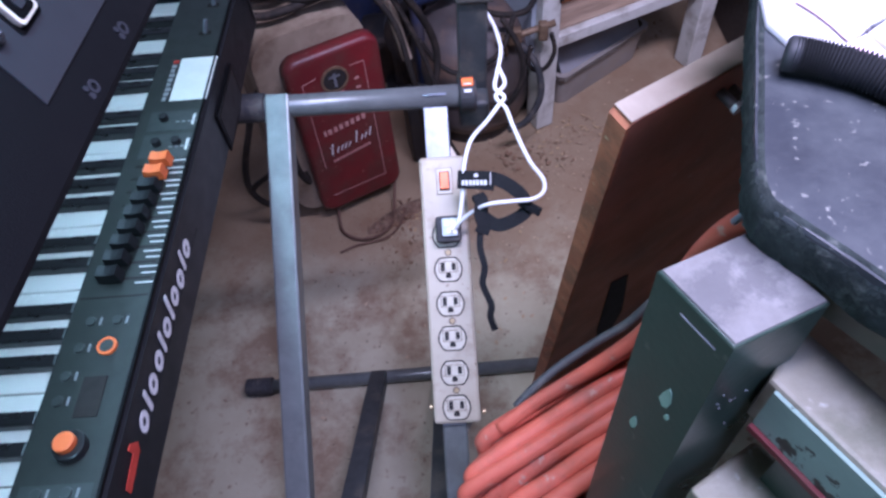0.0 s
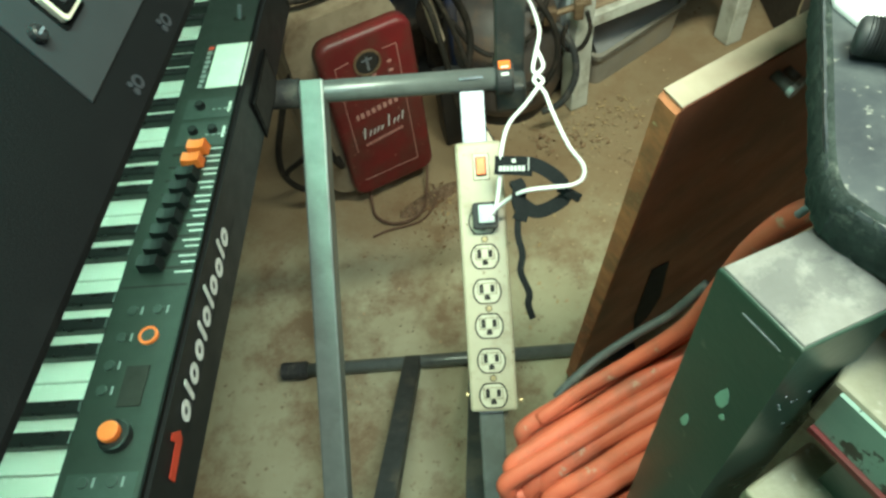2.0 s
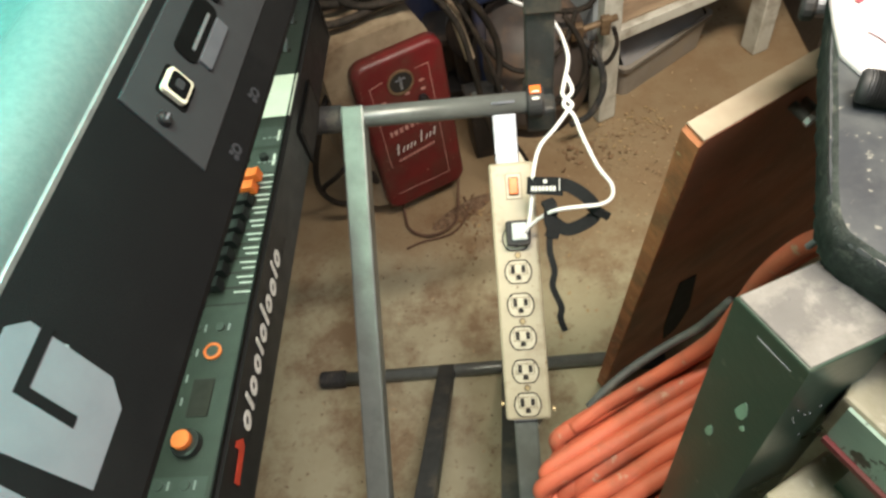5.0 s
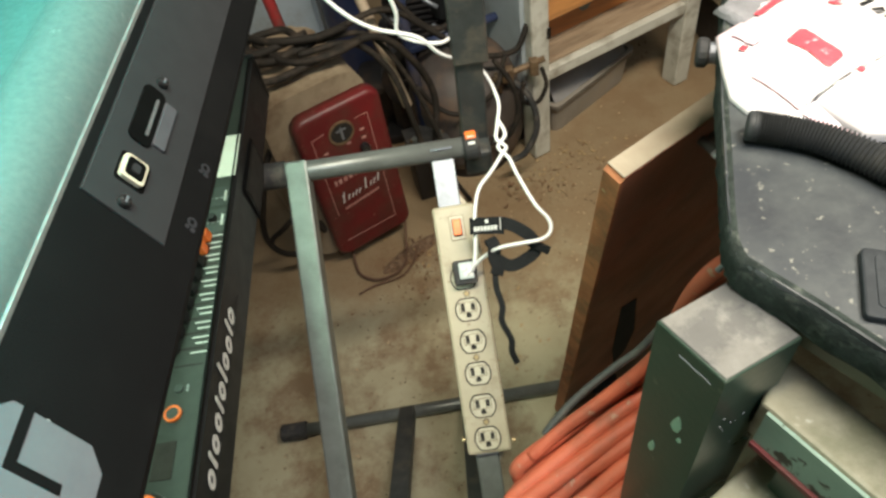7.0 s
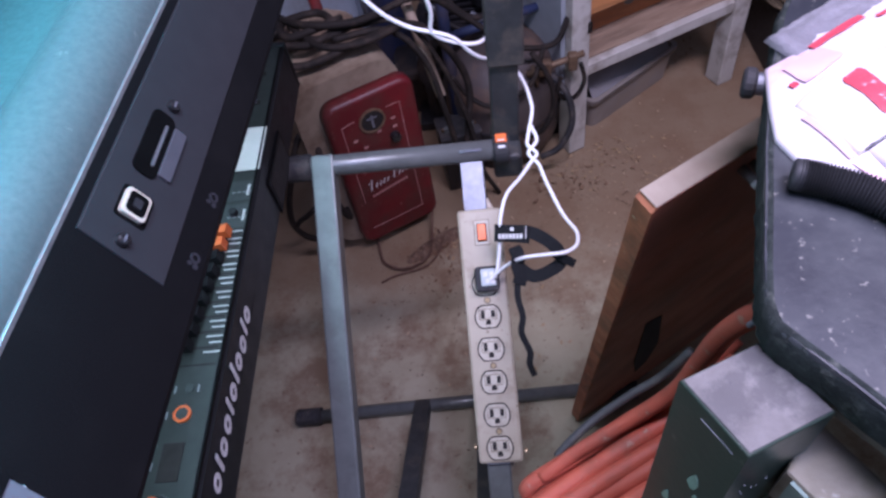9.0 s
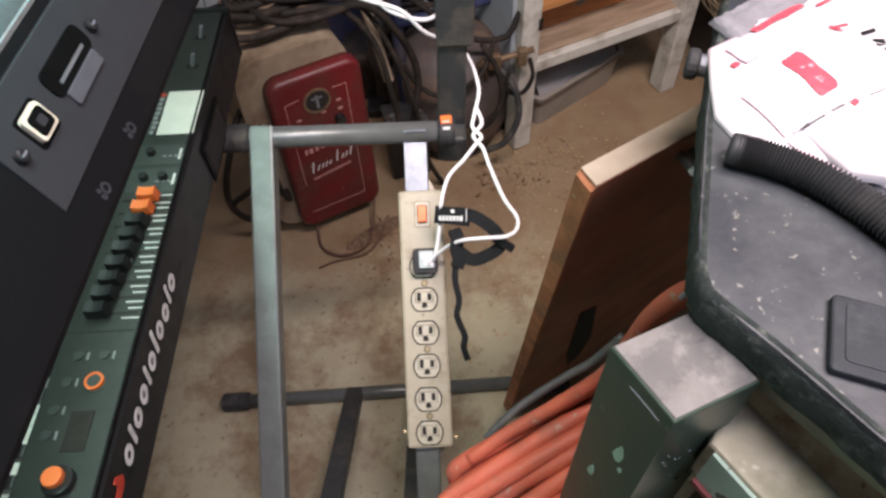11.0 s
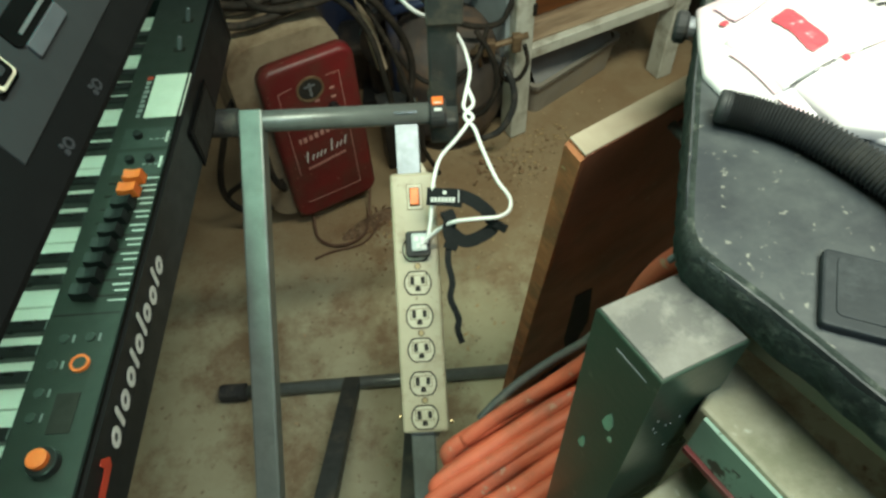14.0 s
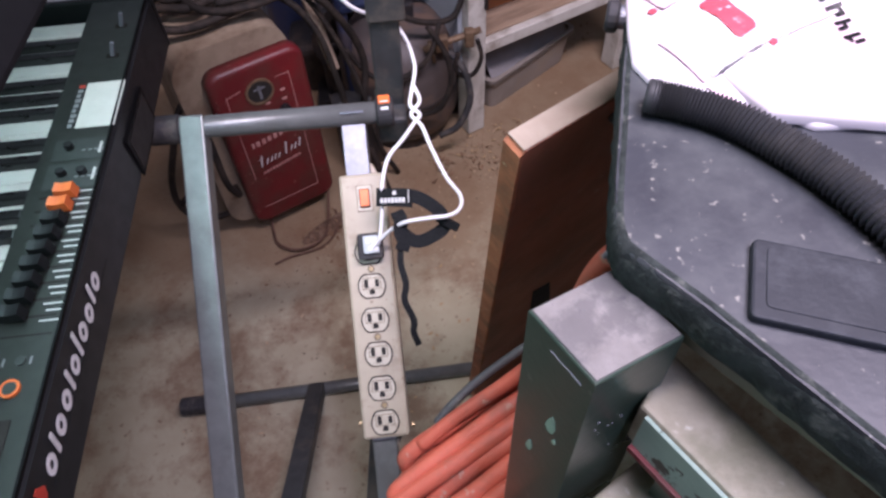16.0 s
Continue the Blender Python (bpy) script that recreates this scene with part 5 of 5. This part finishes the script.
# rail with flaking green front
RL = axes((0.2285, 0.209, 1.03), (0.50, -0.866, 0), (0.866, 0.5, 0))
rl = part("rail", moved(prism([(0.004, 0.0), (0.75, 0.0), (0.75, 0.040), (-0.012, 0.040)], 0.044, 0.003, z0=-0.044), RL), RAIL, tb, "dusty tan wooden rail")
rl.matrix_local = tb.matrix_basis.inverted()
part("green_front", moved(box(0.01, 0.75, -0.003, -0.0004, -0.042, -0.003), RL), GREEN_FLAKE, rl, "flaking pale green paint")
part("red_line", moved(box(0.01, 0.75, -0.006, -0.0004, -0.0475, -0.0425), RL), CHARGER_RED, rl, "dark red painted edge")
part("lower_board", moved(box(0.03, 0.75, 0.012, 0.03, -0.40, -0.048), RL), POST_PAINT, rl, "dark lower board")
part("lower_ledge", moved(box(0.01, 0.4, -0.03, 0.03, -0.135, -0.115, 0.003), RL), RAIL, rl, "dusty ledge")
hook = wpart("hook", sweep(smooth_line([(0.238, 0.268, 1.070), (0.230, 0.275, 1.080), (0.226, 0.280, 1.080), (0.223, 0.283, 1.070)], 6), 0.0022, 8), STEEL_LIGHT, tb, "small shiny hook", True)


# ---- thick orange hose in loops, hung behind the post ----
def orange_hose():
    oc = thing("orange_hose", pose(0.2, 0.34, 0.75), "bundle of dirty orange hose hanging in loops behind the post", "hose")
    strands = [
        [(0.268, 0.402, 0.74), (0.222, 0.398, 0.71), (0.154, 0.371, 0.69), (0.084, 0.327, 0.675)],
        [(0.265, 0.381, 0.734), (0.215, 0.373, 0.704), (0.139, 0.331, 0.684), (0.070, 0.293, 0.669)],
        [(0.255, 0.358, 0.728), (0.205, 0.349, 0.698), (0.129, 0.304, 0.678), (0.062, 0.276, 0.663)],
        [(0.246, 0.339, 0.722), (0.195, 0.328, 0.692), (0.147, 0.301, 0.672), (0.102, 0.279, 0.657)],
        [(0.236, 0.313, 0.716), (0.184, 0.301, 0.686), (0.145, 0.280, 0.666), (0.105, 0.262, 0.651)],
        [(0.226, 0.289, 0.710), (0.178, 0.282, 0.680), (0.143, 0.262, 0.660), (0.108, 0.241, 0.645)],
    ]
    rows = [[Vector(q) for q in s] for s in strands]
    rng = random.Random(4)
    low = Vector((0.004, -0.003, -0.014))
    rows += [[q.lerp(r, 0.5) + low for q, r in zip(a, b)] for a, b in zip(rows, rows[1:])]
    for p in rows:
        p = [p[0], p[0].lerp(p[3], 0.36), p[0].lerp(p[3], 0.70), p[3]]
        for q in p[1:3]:
            q += Vector((rng.uniform(-0.002, 0.002), rng.uniform(-0.002, 0.002), 0.004))
        way = (p[3] - p[2]).normalized()
        fall = Vector((0.004, -0.004, -0.014))
        back = [p[3] + way * 0.010 + fall * 0.8, p[3] + way * 0.002 + fall * 2.0, p[2] + fall * 2.4, p[1] + fall * 2.6, p[0] + fall * 3.0 + Vector((0.04, 0.02, 0))]
        line = [p[0] + Vector((0.05, 0.03, 0.04))] + p + back
        wpart("strand", sweep(smooth_line(line, 9), 0.0097, 14), CORD, oc, "", True)
    for dx, dz in ((0.007, -0.006), (0.018, -0.016)):
        up = [(0.268, 0.300, 1.03), (0.250, 0.304, 1.046), (0.240, 0.311, 1.034), (0.237, 0.326, 0.995), (0.238, 0.344, 0.94), (0.237, 0.358, 0.87), (0.228, 0.366, 0.80), (0.185, 0.360, 0.746), (0.130, 0.343, 0.714), (0.088, 0.325, 0.690)]
        wpart("hanging_strand", sweep(smooth_line([(x + dx, y + dx * 0.6, z + dz) for x, y, z in up], 9), 0.0078, 14), CORD, oc, "", True)
    wpart("black_lead", sweep(smooth_line([(0.262, 0.41, 0.80), (0.236, 0.406, 0.755), (0.205, 0.398, 0.735), (0.165, 0.382, 0.716), (0.135, 0.364, 0.704), (0.115, 0.350, 0.690)], 8), 0.0050, 10), LEAD_GREY, oc, "dusty dark lead along the bundle", True)
    return oc


orange_hose()


# ---- things on the table ----
def ribbed_hose():
    h = TOPZ + 0.0108
    line = smooth_line([(0.258, 0.349, h), (0.276, 0.340, h), (0.297, 0.324, h), (0.318, 0.297, h), (0.336, 0.265, h), (0.352, 0.22, h), (0.365, 0.15, h), (0.37, 0.08, h)], 24)
    bm = sweep(line, lambda i: 0.0110 if i % 2 else 0.0085, 24)
    rh = thing("ribbed_hose", pose(0.30, 0.32, TOPZ), "black corrugated hose lying on the table", "hose")
    wpart("corrugated_tube", bm, HOSE, rh, "black corrugated tube")
    wpart("end_cuff", rod((0.2545, 0.3505, h), (0.262, 0.347, h), 0.0100, 20, 0.0015), HOSE, rh, "plain end cuff", True)


ribbed_hose()
wl = thing("black_case", axes((0.261, 0.203, TOPZ + 0.001), (0.92, -0.39, 0), (0.42, 0.9, 0)), "flat black case lying on the table", "case")
part("cover", prism(round_rect(0.105, 0.047, 0.003, 3, 0.0525, 0.0235), 0.0045, 0.0015), CASE_BLACK, wl, "black leatherette cover")
part("rim", prism(round_rect(0.094, 0.036, 0.003, 3, 0.0535, 0.0245), 0.0007, 0.0004, z0=0.0045), CASE_BLACK, wl, "worn raised panel")


BAG_EDGE = [(0.313, 0.486), (0.304, 0.473), (0.274, 0.457), (0.265, 0.420), (0.259, 0.388), (0.265, 0.369), (0.305, 0.345), (0.327, 0.333), (0.345, 0.318), (0.384, 0.314), (0.46, 0.300), (0.54, 0.32), (0.60, 0.40), (0.55, 0.50), (0.44, 0.55), (0.36, 0.515)]
FLAP_EDGE = [(0.312, 0.448), (0.277, 0.411), (0.299, 0.361), (0.304, 0.366), (0.320, 0.327), (0.40, 0.305), (0.50, 0.36), (0.48, 0.45), (0.40, 0.49), (0.345, 0.470)]


def outline_points(corners, step=0.004):
    """Even points along straight edges."""
    pts = []
    for a, b in zip(corners, corners[1:] + corners[:1]):
        a, b = Vector((*a, 0)), Vector((*b, 0))
        n = max(1, int((b - a).length / step))
        pts += [a.lerp(b, k / n) for k in range(n)]
    return pts


BAG_LINE, FLAP_LINE = outline_points(BAG_EDGE), outline_points(FLAP_EDGE)


def bag_z(x, y, level=0):
    """Height of the bag's sheets: a low lower layer with creases and a folded layer on it."""
    q = Vector((x, y, 0))
    d = min((q - e).length for e in (FLAP_LINE if level else BAG_LINE))
    soft = min(1.0, d / 0.03)
    crease = 0.5 - abs(noise.noise((x * 13 + y * 16, y * 7 - x * 4, 1.7)))
    small = abs(noise.noise((x * 40 - y * 22, y * 46, 4.0)))
    far = max(0.0, min(1.0, (0.40 * (x - 0.28) + 0.92 * (y - 0.41)) / 0.05))
    z = TOPZ + 0.0035 + 0.006 * soft ** 0.5 + (0.0035 + 0.010 * far) * crease * soft + (0.0012 + 0.004 * far) * small * soft
    return z + level * (0.0045 + 0.004 * soft ** 0.5)


def crumpled_bag():
    bg = thing("plastic_bag", pose(0.36, 0.42, TOPZ), "crumpled white plastic shopping bag with red print", "bag")

    def sheet(name, line, level, mt, label):
        c = Vector((0.40, 0.40, 0))
        bm = bmesh.new()
        n, M = len(line), 40
        rows = [[bm.verts.new((q.x, q.y, bag_z(q.x, q.y, level) - (0.003, 0.0055)[level])) for q in line]]
        for j in range(M):
            s = (j / M) ** 1.2
            rows.append([bm.verts.new((p.x, p.y, bag_z(p.x, p.y, level))) for p in (q.lerp(c, s) for q in line)])
        for a, b in zip(rows, rows[1:]):
            for i in range(n):
                bm.faces.new((a[i], a[(i + 1) % n], b[(i + 1) % n], b[i]))
        bm.faces.new(rows[-1])
        wpart(name, bm, mt, bg, label, True)

    sheet("sheet", BAG_LINE, 0, BAG, "thin crumpled white plastic")
    sheet("folded_flap", FLAP_LINE, 1, BAG, "white folded-over flap")

    def decal(name, o, u, v, mt, label="", nu=10, nv=6, owner=None, cut=True, level=1):
        """A printed patch that follows the sheet, with clipped corners."""
        bm = bmesh.new()
        g = {}
        for i in range(nu + 1):
            for j in range(nv + 1):
                a, b = i / nu, j / nv
                x, y = o[0] + a * u[0] + b * v[0], o[1] + a * u[1] + b * v[1]
                g[i, j] = bm.verts.new((x, y, bag_z(x, y, level) + (0.0010 if level else 0.0018)))
        for i in range(nu):
            for j in range(nv):
                p = max(0.0, abs((i + 0.5) / nu - 0.5) - 0.36) / 0.14
                q = max(0.0, abs((j + 0.5) / nv - 0.5) - 0.28) / 0.22
                if cut and p * p + q * q > 1.0:
                    continue
                bm.faces.new((g[i, j], g[i + 1, j], g[i + 1, j + 1], g[i, j + 1]))
        return wpart(name, bm, mt, bg, label, True) if owner is None else wsub(name, bm, mt, owner, bg, label, True)

    patch = decal("red_patch", (0.308, 0.422), (0.0120, -0.0395), (0.0150, 0.0090), BAG_RED, "red printed rectangle", 44, 26)
    decal("pale_mark", (0.3155, 0.4165), (0.0040, -0.0130), (0.0075, 0.0045), BAG_PINK, "", 4, 4, patch, False)
    decal("pale_mark", (0.3215, 0.4000), (0.003, -0.009), (0.0050, 0.0030), BAG_PINK, "", 3, 3, patch, False)
    decal("blush", (0.2995, 0.3565), (0.0175, -0.0300), (-0.006, 0.0005), BAG_BLUSH, "pink print showing through", 10, 4, None, False, 0)
    decal("blush", (0.281, 0.4000), (0.0165, -0.0385), (-0.0045, -0.002), BAG_BLUSH, "pink print showing through", 10, 4, None, False, 0)
    decal("blush", (0.281, 0.447), (0.030, 0.018), (0.009, -0.018), BAG_BLUSH, "pink print showing through", 12, 6, None, True, 0)
    decal("red_dot", (0.3345, 0.3755), (0.002, -0.004), (0.0042, 0.003), BAG_RED, "small red dot", 12, 12)
    decal("red_dot", (0.2795, 0.431), (0.002, -0.005), (0.005, 0.003), BAG_RED, "small red dot", 12, 12, None, True, 0)
    chev = decal("red_mark", (0.354, 0.4575), (0.004, -0.011), (0.004, 0.003), BAG_RED, "red angled mark", 5, 3)
    decal("mark_arm", (0.356, 0.4585), (0.012, 0.002), (0.001, -0.003), BAG_RED, "", 5, 3, chev, False)
    word = decal("dark_print", (0.3705, 0.4460), (0.0115, 0.004), (0.001, -0.003), KEY_BLACK, "row of dark print", 5, 3, None, False)
    for k in range(6):
        x, y = 0.3735 + 0.0022 * k - 0.0002 * k * k, 0.4360 - 0.0125 * k
        decal("print_bar", (x, y), (0.0105, 0.0022), (0.0006, -0.0030), KEY_BLACK, "", 5, 3, word, False)
        decal("print_bar", (x + 0.0045 * (k % 2), y - 0.0052), (0.0060, 0.0014), (0.0006, -0.0028), KEY_BLACK, "", 5, 3, word, False)
        decal("print_bar", (x + 0.0072 - 0.003 * (k % 3), y - 0.0005), (0.0016, -0.0056), (0.0018, 0.0004), KEY_BLACK, "", 4, 2, word, False)
    for o, u, v in (((0.306, 0.470), (0.045, 0.028), (0.003, -0.006)), ((0.36, 0.492), (0.05, 0.025), (0.0012, -0.003))):
        decal("red_stripe", o, u, v, BAG_RED, "faded red printed stripe", 12, 4, None, True, 0)
    return bg


crumpled_bag()


# grey cloth and a dark clamp knob at the table's far corner
def cloth_roll():
    bm = bmesh.new()
    n, m = 40, 14
    g = []
    for i in range(n + 1):
        a = i / n
        row = []
        for j in range(m + 1):
            t = math.pi * j / m
            x = 0.292 + 0.14 * a - 0.016 * math.cos(t) * 0.5
            y = 0.474 + 0.085 * a + 0.017 * math.cos(t)
            z = TOPZ + 0.001 + 0.011 * math.sin(t) * (0.8 + 0.5 * noise.noise((a * 6, j * 0.4, 2))) + 0.003 * noise.noise((a * 25, j * 0.9, 6)) * (0 < j < m)
            row.append(bm.verts.new((x, y, max(z, TOPZ + 0.001))))
        g.append(row)
    for i in range(n):
        for j in range(m):
            bm.faces.new((g[i][j], g[i + 1][j], g[i + 1][j + 1], g[i][j + 1]))
    for row in (g[0], g[-1]):
        bm.faces.new(row)
    single("grey_cloth", bm, CLOTH, "bunched grey felt cloth behind the bag", "cloth", smooth=True)


cloth_roll()
kn = thing("clamp_knob", pose(0.285, 0.475, 1.095), "black clamp knob with steel rim at the table edge", "knob")
wpart("grip", rod((0.2690, 0.4755, 1.098), (0.2780, 0.4722, 1.098), 0.0118, 16, 0.002), RUBBER, kn, "black ribbed grip")
wpart("rim", rod((0.2776, 0.4724, 1.098), (0.2860, 0.4694, 1.098), 0.0085, 16, 0.001), STEEL_LIGHT, kn, "steel rim")
wpart("stem", rod((0.283, 0.4705, 1.098), (0.34, 0.45, 1.098), 0.006, 12), STEEL, kn, "steel stem")


# ---- clutter along the back ----
def wire_coil():
    rng = random.Random(11)
    co = thing("wire_coil", pose(1.22, 1.86, 0.19), "loose coil of dull tan wire lying on a crate", "wire coil")
    bm = bmesh.new()
    for k in range(70):
        r = 0.27 + rng.gauss(0, 0.022)
        z = 0.25 + rng.gauss(0, 0.035)
        cx, cy, tilt, ph = 1.22 + rng.gauss(0, 0.012), 1.86 + rng.gauss(0, 0.012), rng.gauss(0, 0.10), rng.uniform(0, 6.28)
        line = [(cx + r * math.cos(a), cy + 0.8 * r * math.sin(a), max(0.196, z + tilt * r * math.sin(a + ph) * 0.5)) for a in (ph + 2 * math.pi * i / 26 for i in range(26))]
        sweep(line, 0.0028, 5, bm)
    wpart("turns", bm, WIRE, co, "tangled tan wire turns", True)
    for k in range(9):
        x, y = 0.98 + 0.02 * k, 1.72 - 0.012 * k
        line = smooth_line([(x + 0.03, y + 0.03, 0.25), (x - 0.02, y - 0.03, 0.24 - 0.01 * k), (x - 0.05 + 0.012 * k, y - 0.07, 0.16 - 0.008 * k), (x - 0.04 + 0.02 * k, y - 0.085, 0.07)], 6)
        wpart("loose_end", sweep(line, 0.0026, 6), WIRE, co, "", True)
    single("crate", box(0.95, 1.55, 1.68, 2.15, 0.0, 0.19, 0.004), CRATE_WOOD, "low dark wooden crate beside the bench", "crate")


wire_coil()
cb = thing("steel_cabinet", pose(-0.6, 2.1, 0), "pale blue steel cabinet against the back", "cabinet")
part("body", box(-0.42, 0.30, 0.0, 0.45, 0.0, 1.5, 0.006), CABINET, cb, "pale blue steel body")
for x0, x1 in ((-0.41, -0.062), (-0.058, 0.29)):
    dd = part("door", box(x0, x1, -0.018, -0.0005, 0.05, 1.47, 0.004), CABINET, cb, "pale steel door")
    part("handle", box(x1 - 0.05 if x0 < -0.2 else x0 + 0.03, x1 - 0.03 if x0 < -0.2 else x0 + 0.05, -0.032, -0.018, 0.7, 0.82, 0.003), STEEL, dd)
wp = thing("sheet_panel", pose(0.42, 2.2, 0), "pale grey sheet panel leaning behind the hand truck", "panel")
part("sheet", moved(box(-0.08, 0.25, 0, 0.012, 0.0, 1.2, 0.002), pose(0, 0, 0, -6)), BENCH_SIDE, wp, "pale grey sheet")
bt = thing("gas_bottle", pose(-0.20, 2.0, 0), "dark blue steel bottle behind the charger", "gas bottle")
prof2 = [(0.0, 0.062), (0.02, 0.07), (0.55, 0.07), (0.62, 0.055), (0.66, 0.03), (0.70, 0.022), (0.74, 0.022)]
part("shell", sweep([(0, 0.001 * k, z) for k, (z, r) in enumerate(prof2)], lambda i: prof2[i][1], 22), BLUE_FRAME, bt, "dark blue steel shell", smooth=True)
part("valve", box(-0.012, 0.012, -0.03, 0.03, 0.735, 0.78, 0.003), BRASS, bt)


# ---- litter on the floor ----
def litter(name, material, spots, count, size, label, seed, curl=0.3):
    rng = random.Random(seed)
    bm = bmesh.new()
    for _ in range(count):
        cx, cy, sx, sy = rng.choice(spots)
        x, y = rng.gauss(cx, sx), rng.gauss(cy, sy)
        s, a = size * rng.uniform(0.4, 1.3), rng.uniform(0, 6.28)
        w = s * rng.uniform(0.2, 0.6)
        z = 0.0008 + rng.uniform(0, 0.003)
        ca, sa = math.cos(a), math.sin(a)
        vs = [bm.verts.new((x + ca * u * s - sa * v * w, y + sa * u * s + ca * v * w, z + h * s * curl * rng.uniform(0.3, 1.2))) for u, v, h in ((-1, 0, 1), (-0.3, -1, 0.1), (0.5, -0.8, 0.2), (1, 0.1, 1), (0.4, 0.9, 0.2), (-0.4, 0.8, 0.5))]
        bm.faces.new(vs)
    single(name, bm, material, label, "litter", kind="stuff")


litter("leaf_litter", LEAF, [(0.33, 1.42, 0.05, 0.05), (0.44, 1.50, 0.06, 0.04), (0.75, 1.95, 0.10, 0.06), (-0.02, 1.12, 0.09, 0.07), (0.22, 1.45, 0.06, 0.05), (0.55, 1.5, 0.15, 0.12), (0.0, 1.16, 0.06, 0.05)], 110, 0.006, "brown dry leaf litter on the floor", 3, 0.5)
litter("wood_chips", CHIP, [(0.36, 1.35, 0.07, 0.07), (0.5, 1.45, 0.12, 0.10), (0.55, 1.2, 0.15, 0.2), (0.1, 0.9, 0.2, 0.25), (0.2, 1.2, 0.12, 0.1)], 260, 0.005, "pale wood chips and straw on the floor", 5, 0.2)
litter("dirt_crumbs", CRUMB, [(0.0, 1.05, 0.15, 0.12), (0.3, 1.35, 0.15, 0.1), (-0.1, 0.7, 0.2, 0.25), (0.2, 0.8, 0.15, 0.2), (-0.3, 0.5, 0.15, 0.2), (-0.02, 1.14, 0.09, 0.06), (-0.02, 1.14, 0.09, 0.06), (0.25, 1.38, 0.15, 0.06)], 520, 0.0030, "dark dirt crumbs on the floor", 8, 0.5)
litter("grit", CHIP, [(0.0, 0.8, 0.25, 0.3), (-0.25, 0.5, 0.15, 0.2), (0.4, 1.3, 0.2, 0.2)], 260, 0.0022, "pale grit on the floor", 9, 0.3)
litter("rust_dirt", HEAP, [(-0.17, 1.19, 0.05, 0.025), (-0.10, 1.21, 0.05, 0.03), (-0.03, 1.22, 0.05, 0.05), (0.06, 1.30, 0.06, 0.05), (0.30, 1.42, 0.08, 0.035)], 700, 0.0036, "rust-brown dirt scattered round the charger", 21, 0.08)
litter("straw_bits", STRAW, [(0.30, 1.44, 0.06, 0.03), (0.45, 1.52, 0.06, 0.03), (0.50, 1.40, 0.10, 0.06), (0.0, 1.20, 0.08, 0.05), (0.15, 0.85, 0.10, 0.15)], 130, 0.0065, "pale straw bits on the floor", 23, 0.2)


def dirt_heap():
    """A low uneven heap of rust and leaf dirt under the charger's front."""
    bm = bmesh.new()
    n, m = 44, 26
    g = []
    for i in range(n + 1):
        row = []
        for j in range(m + 1):
            u, v = 2 * i / n - 1, 2 * j / m - 1
            x, y = -0.095 + 0.080 * u + 0.02 * v, 1.222 + 0.040 * v + 0.040 * u
            r = u * u + v * v
            h = max(0.0, 1 - r) * (0.010 + 0.022 * noise.noise((x * 45, y * 45, 3))) + 0.008 * noise.noise((x * 90, y * 90, 5)) * max(0.0, 1 - r)
            row.append(bm.verts.new((x, y, 0.0005 + max(-0.004, h) - (0.004 if r > 0.98 else 0))))
        g.append(row)
    for i in range(n):
        for j in range(m):
            bm.faces.new((g[i][j], g[i + 1][j], g[i + 1][j + 1], g[i][j + 1]))
    single("dirt_heap", bm, HEAP_DARK, "rust-brown heap of dirt under the charger", "dirt", kind="stuff", smooth=True)


dirt_heap()
litter("dead_leaves", LEAF, [(0.66, 1.88, 0.06, 0.04), (0.70, 1.95, 0.05, 0.05), (-0.06, 1.20, 0.05, 0.03), (0.27, 1.40, 0.06, 0.04)], 60, 0.010, "curled dead leaves on the floor", 31, 0.9)
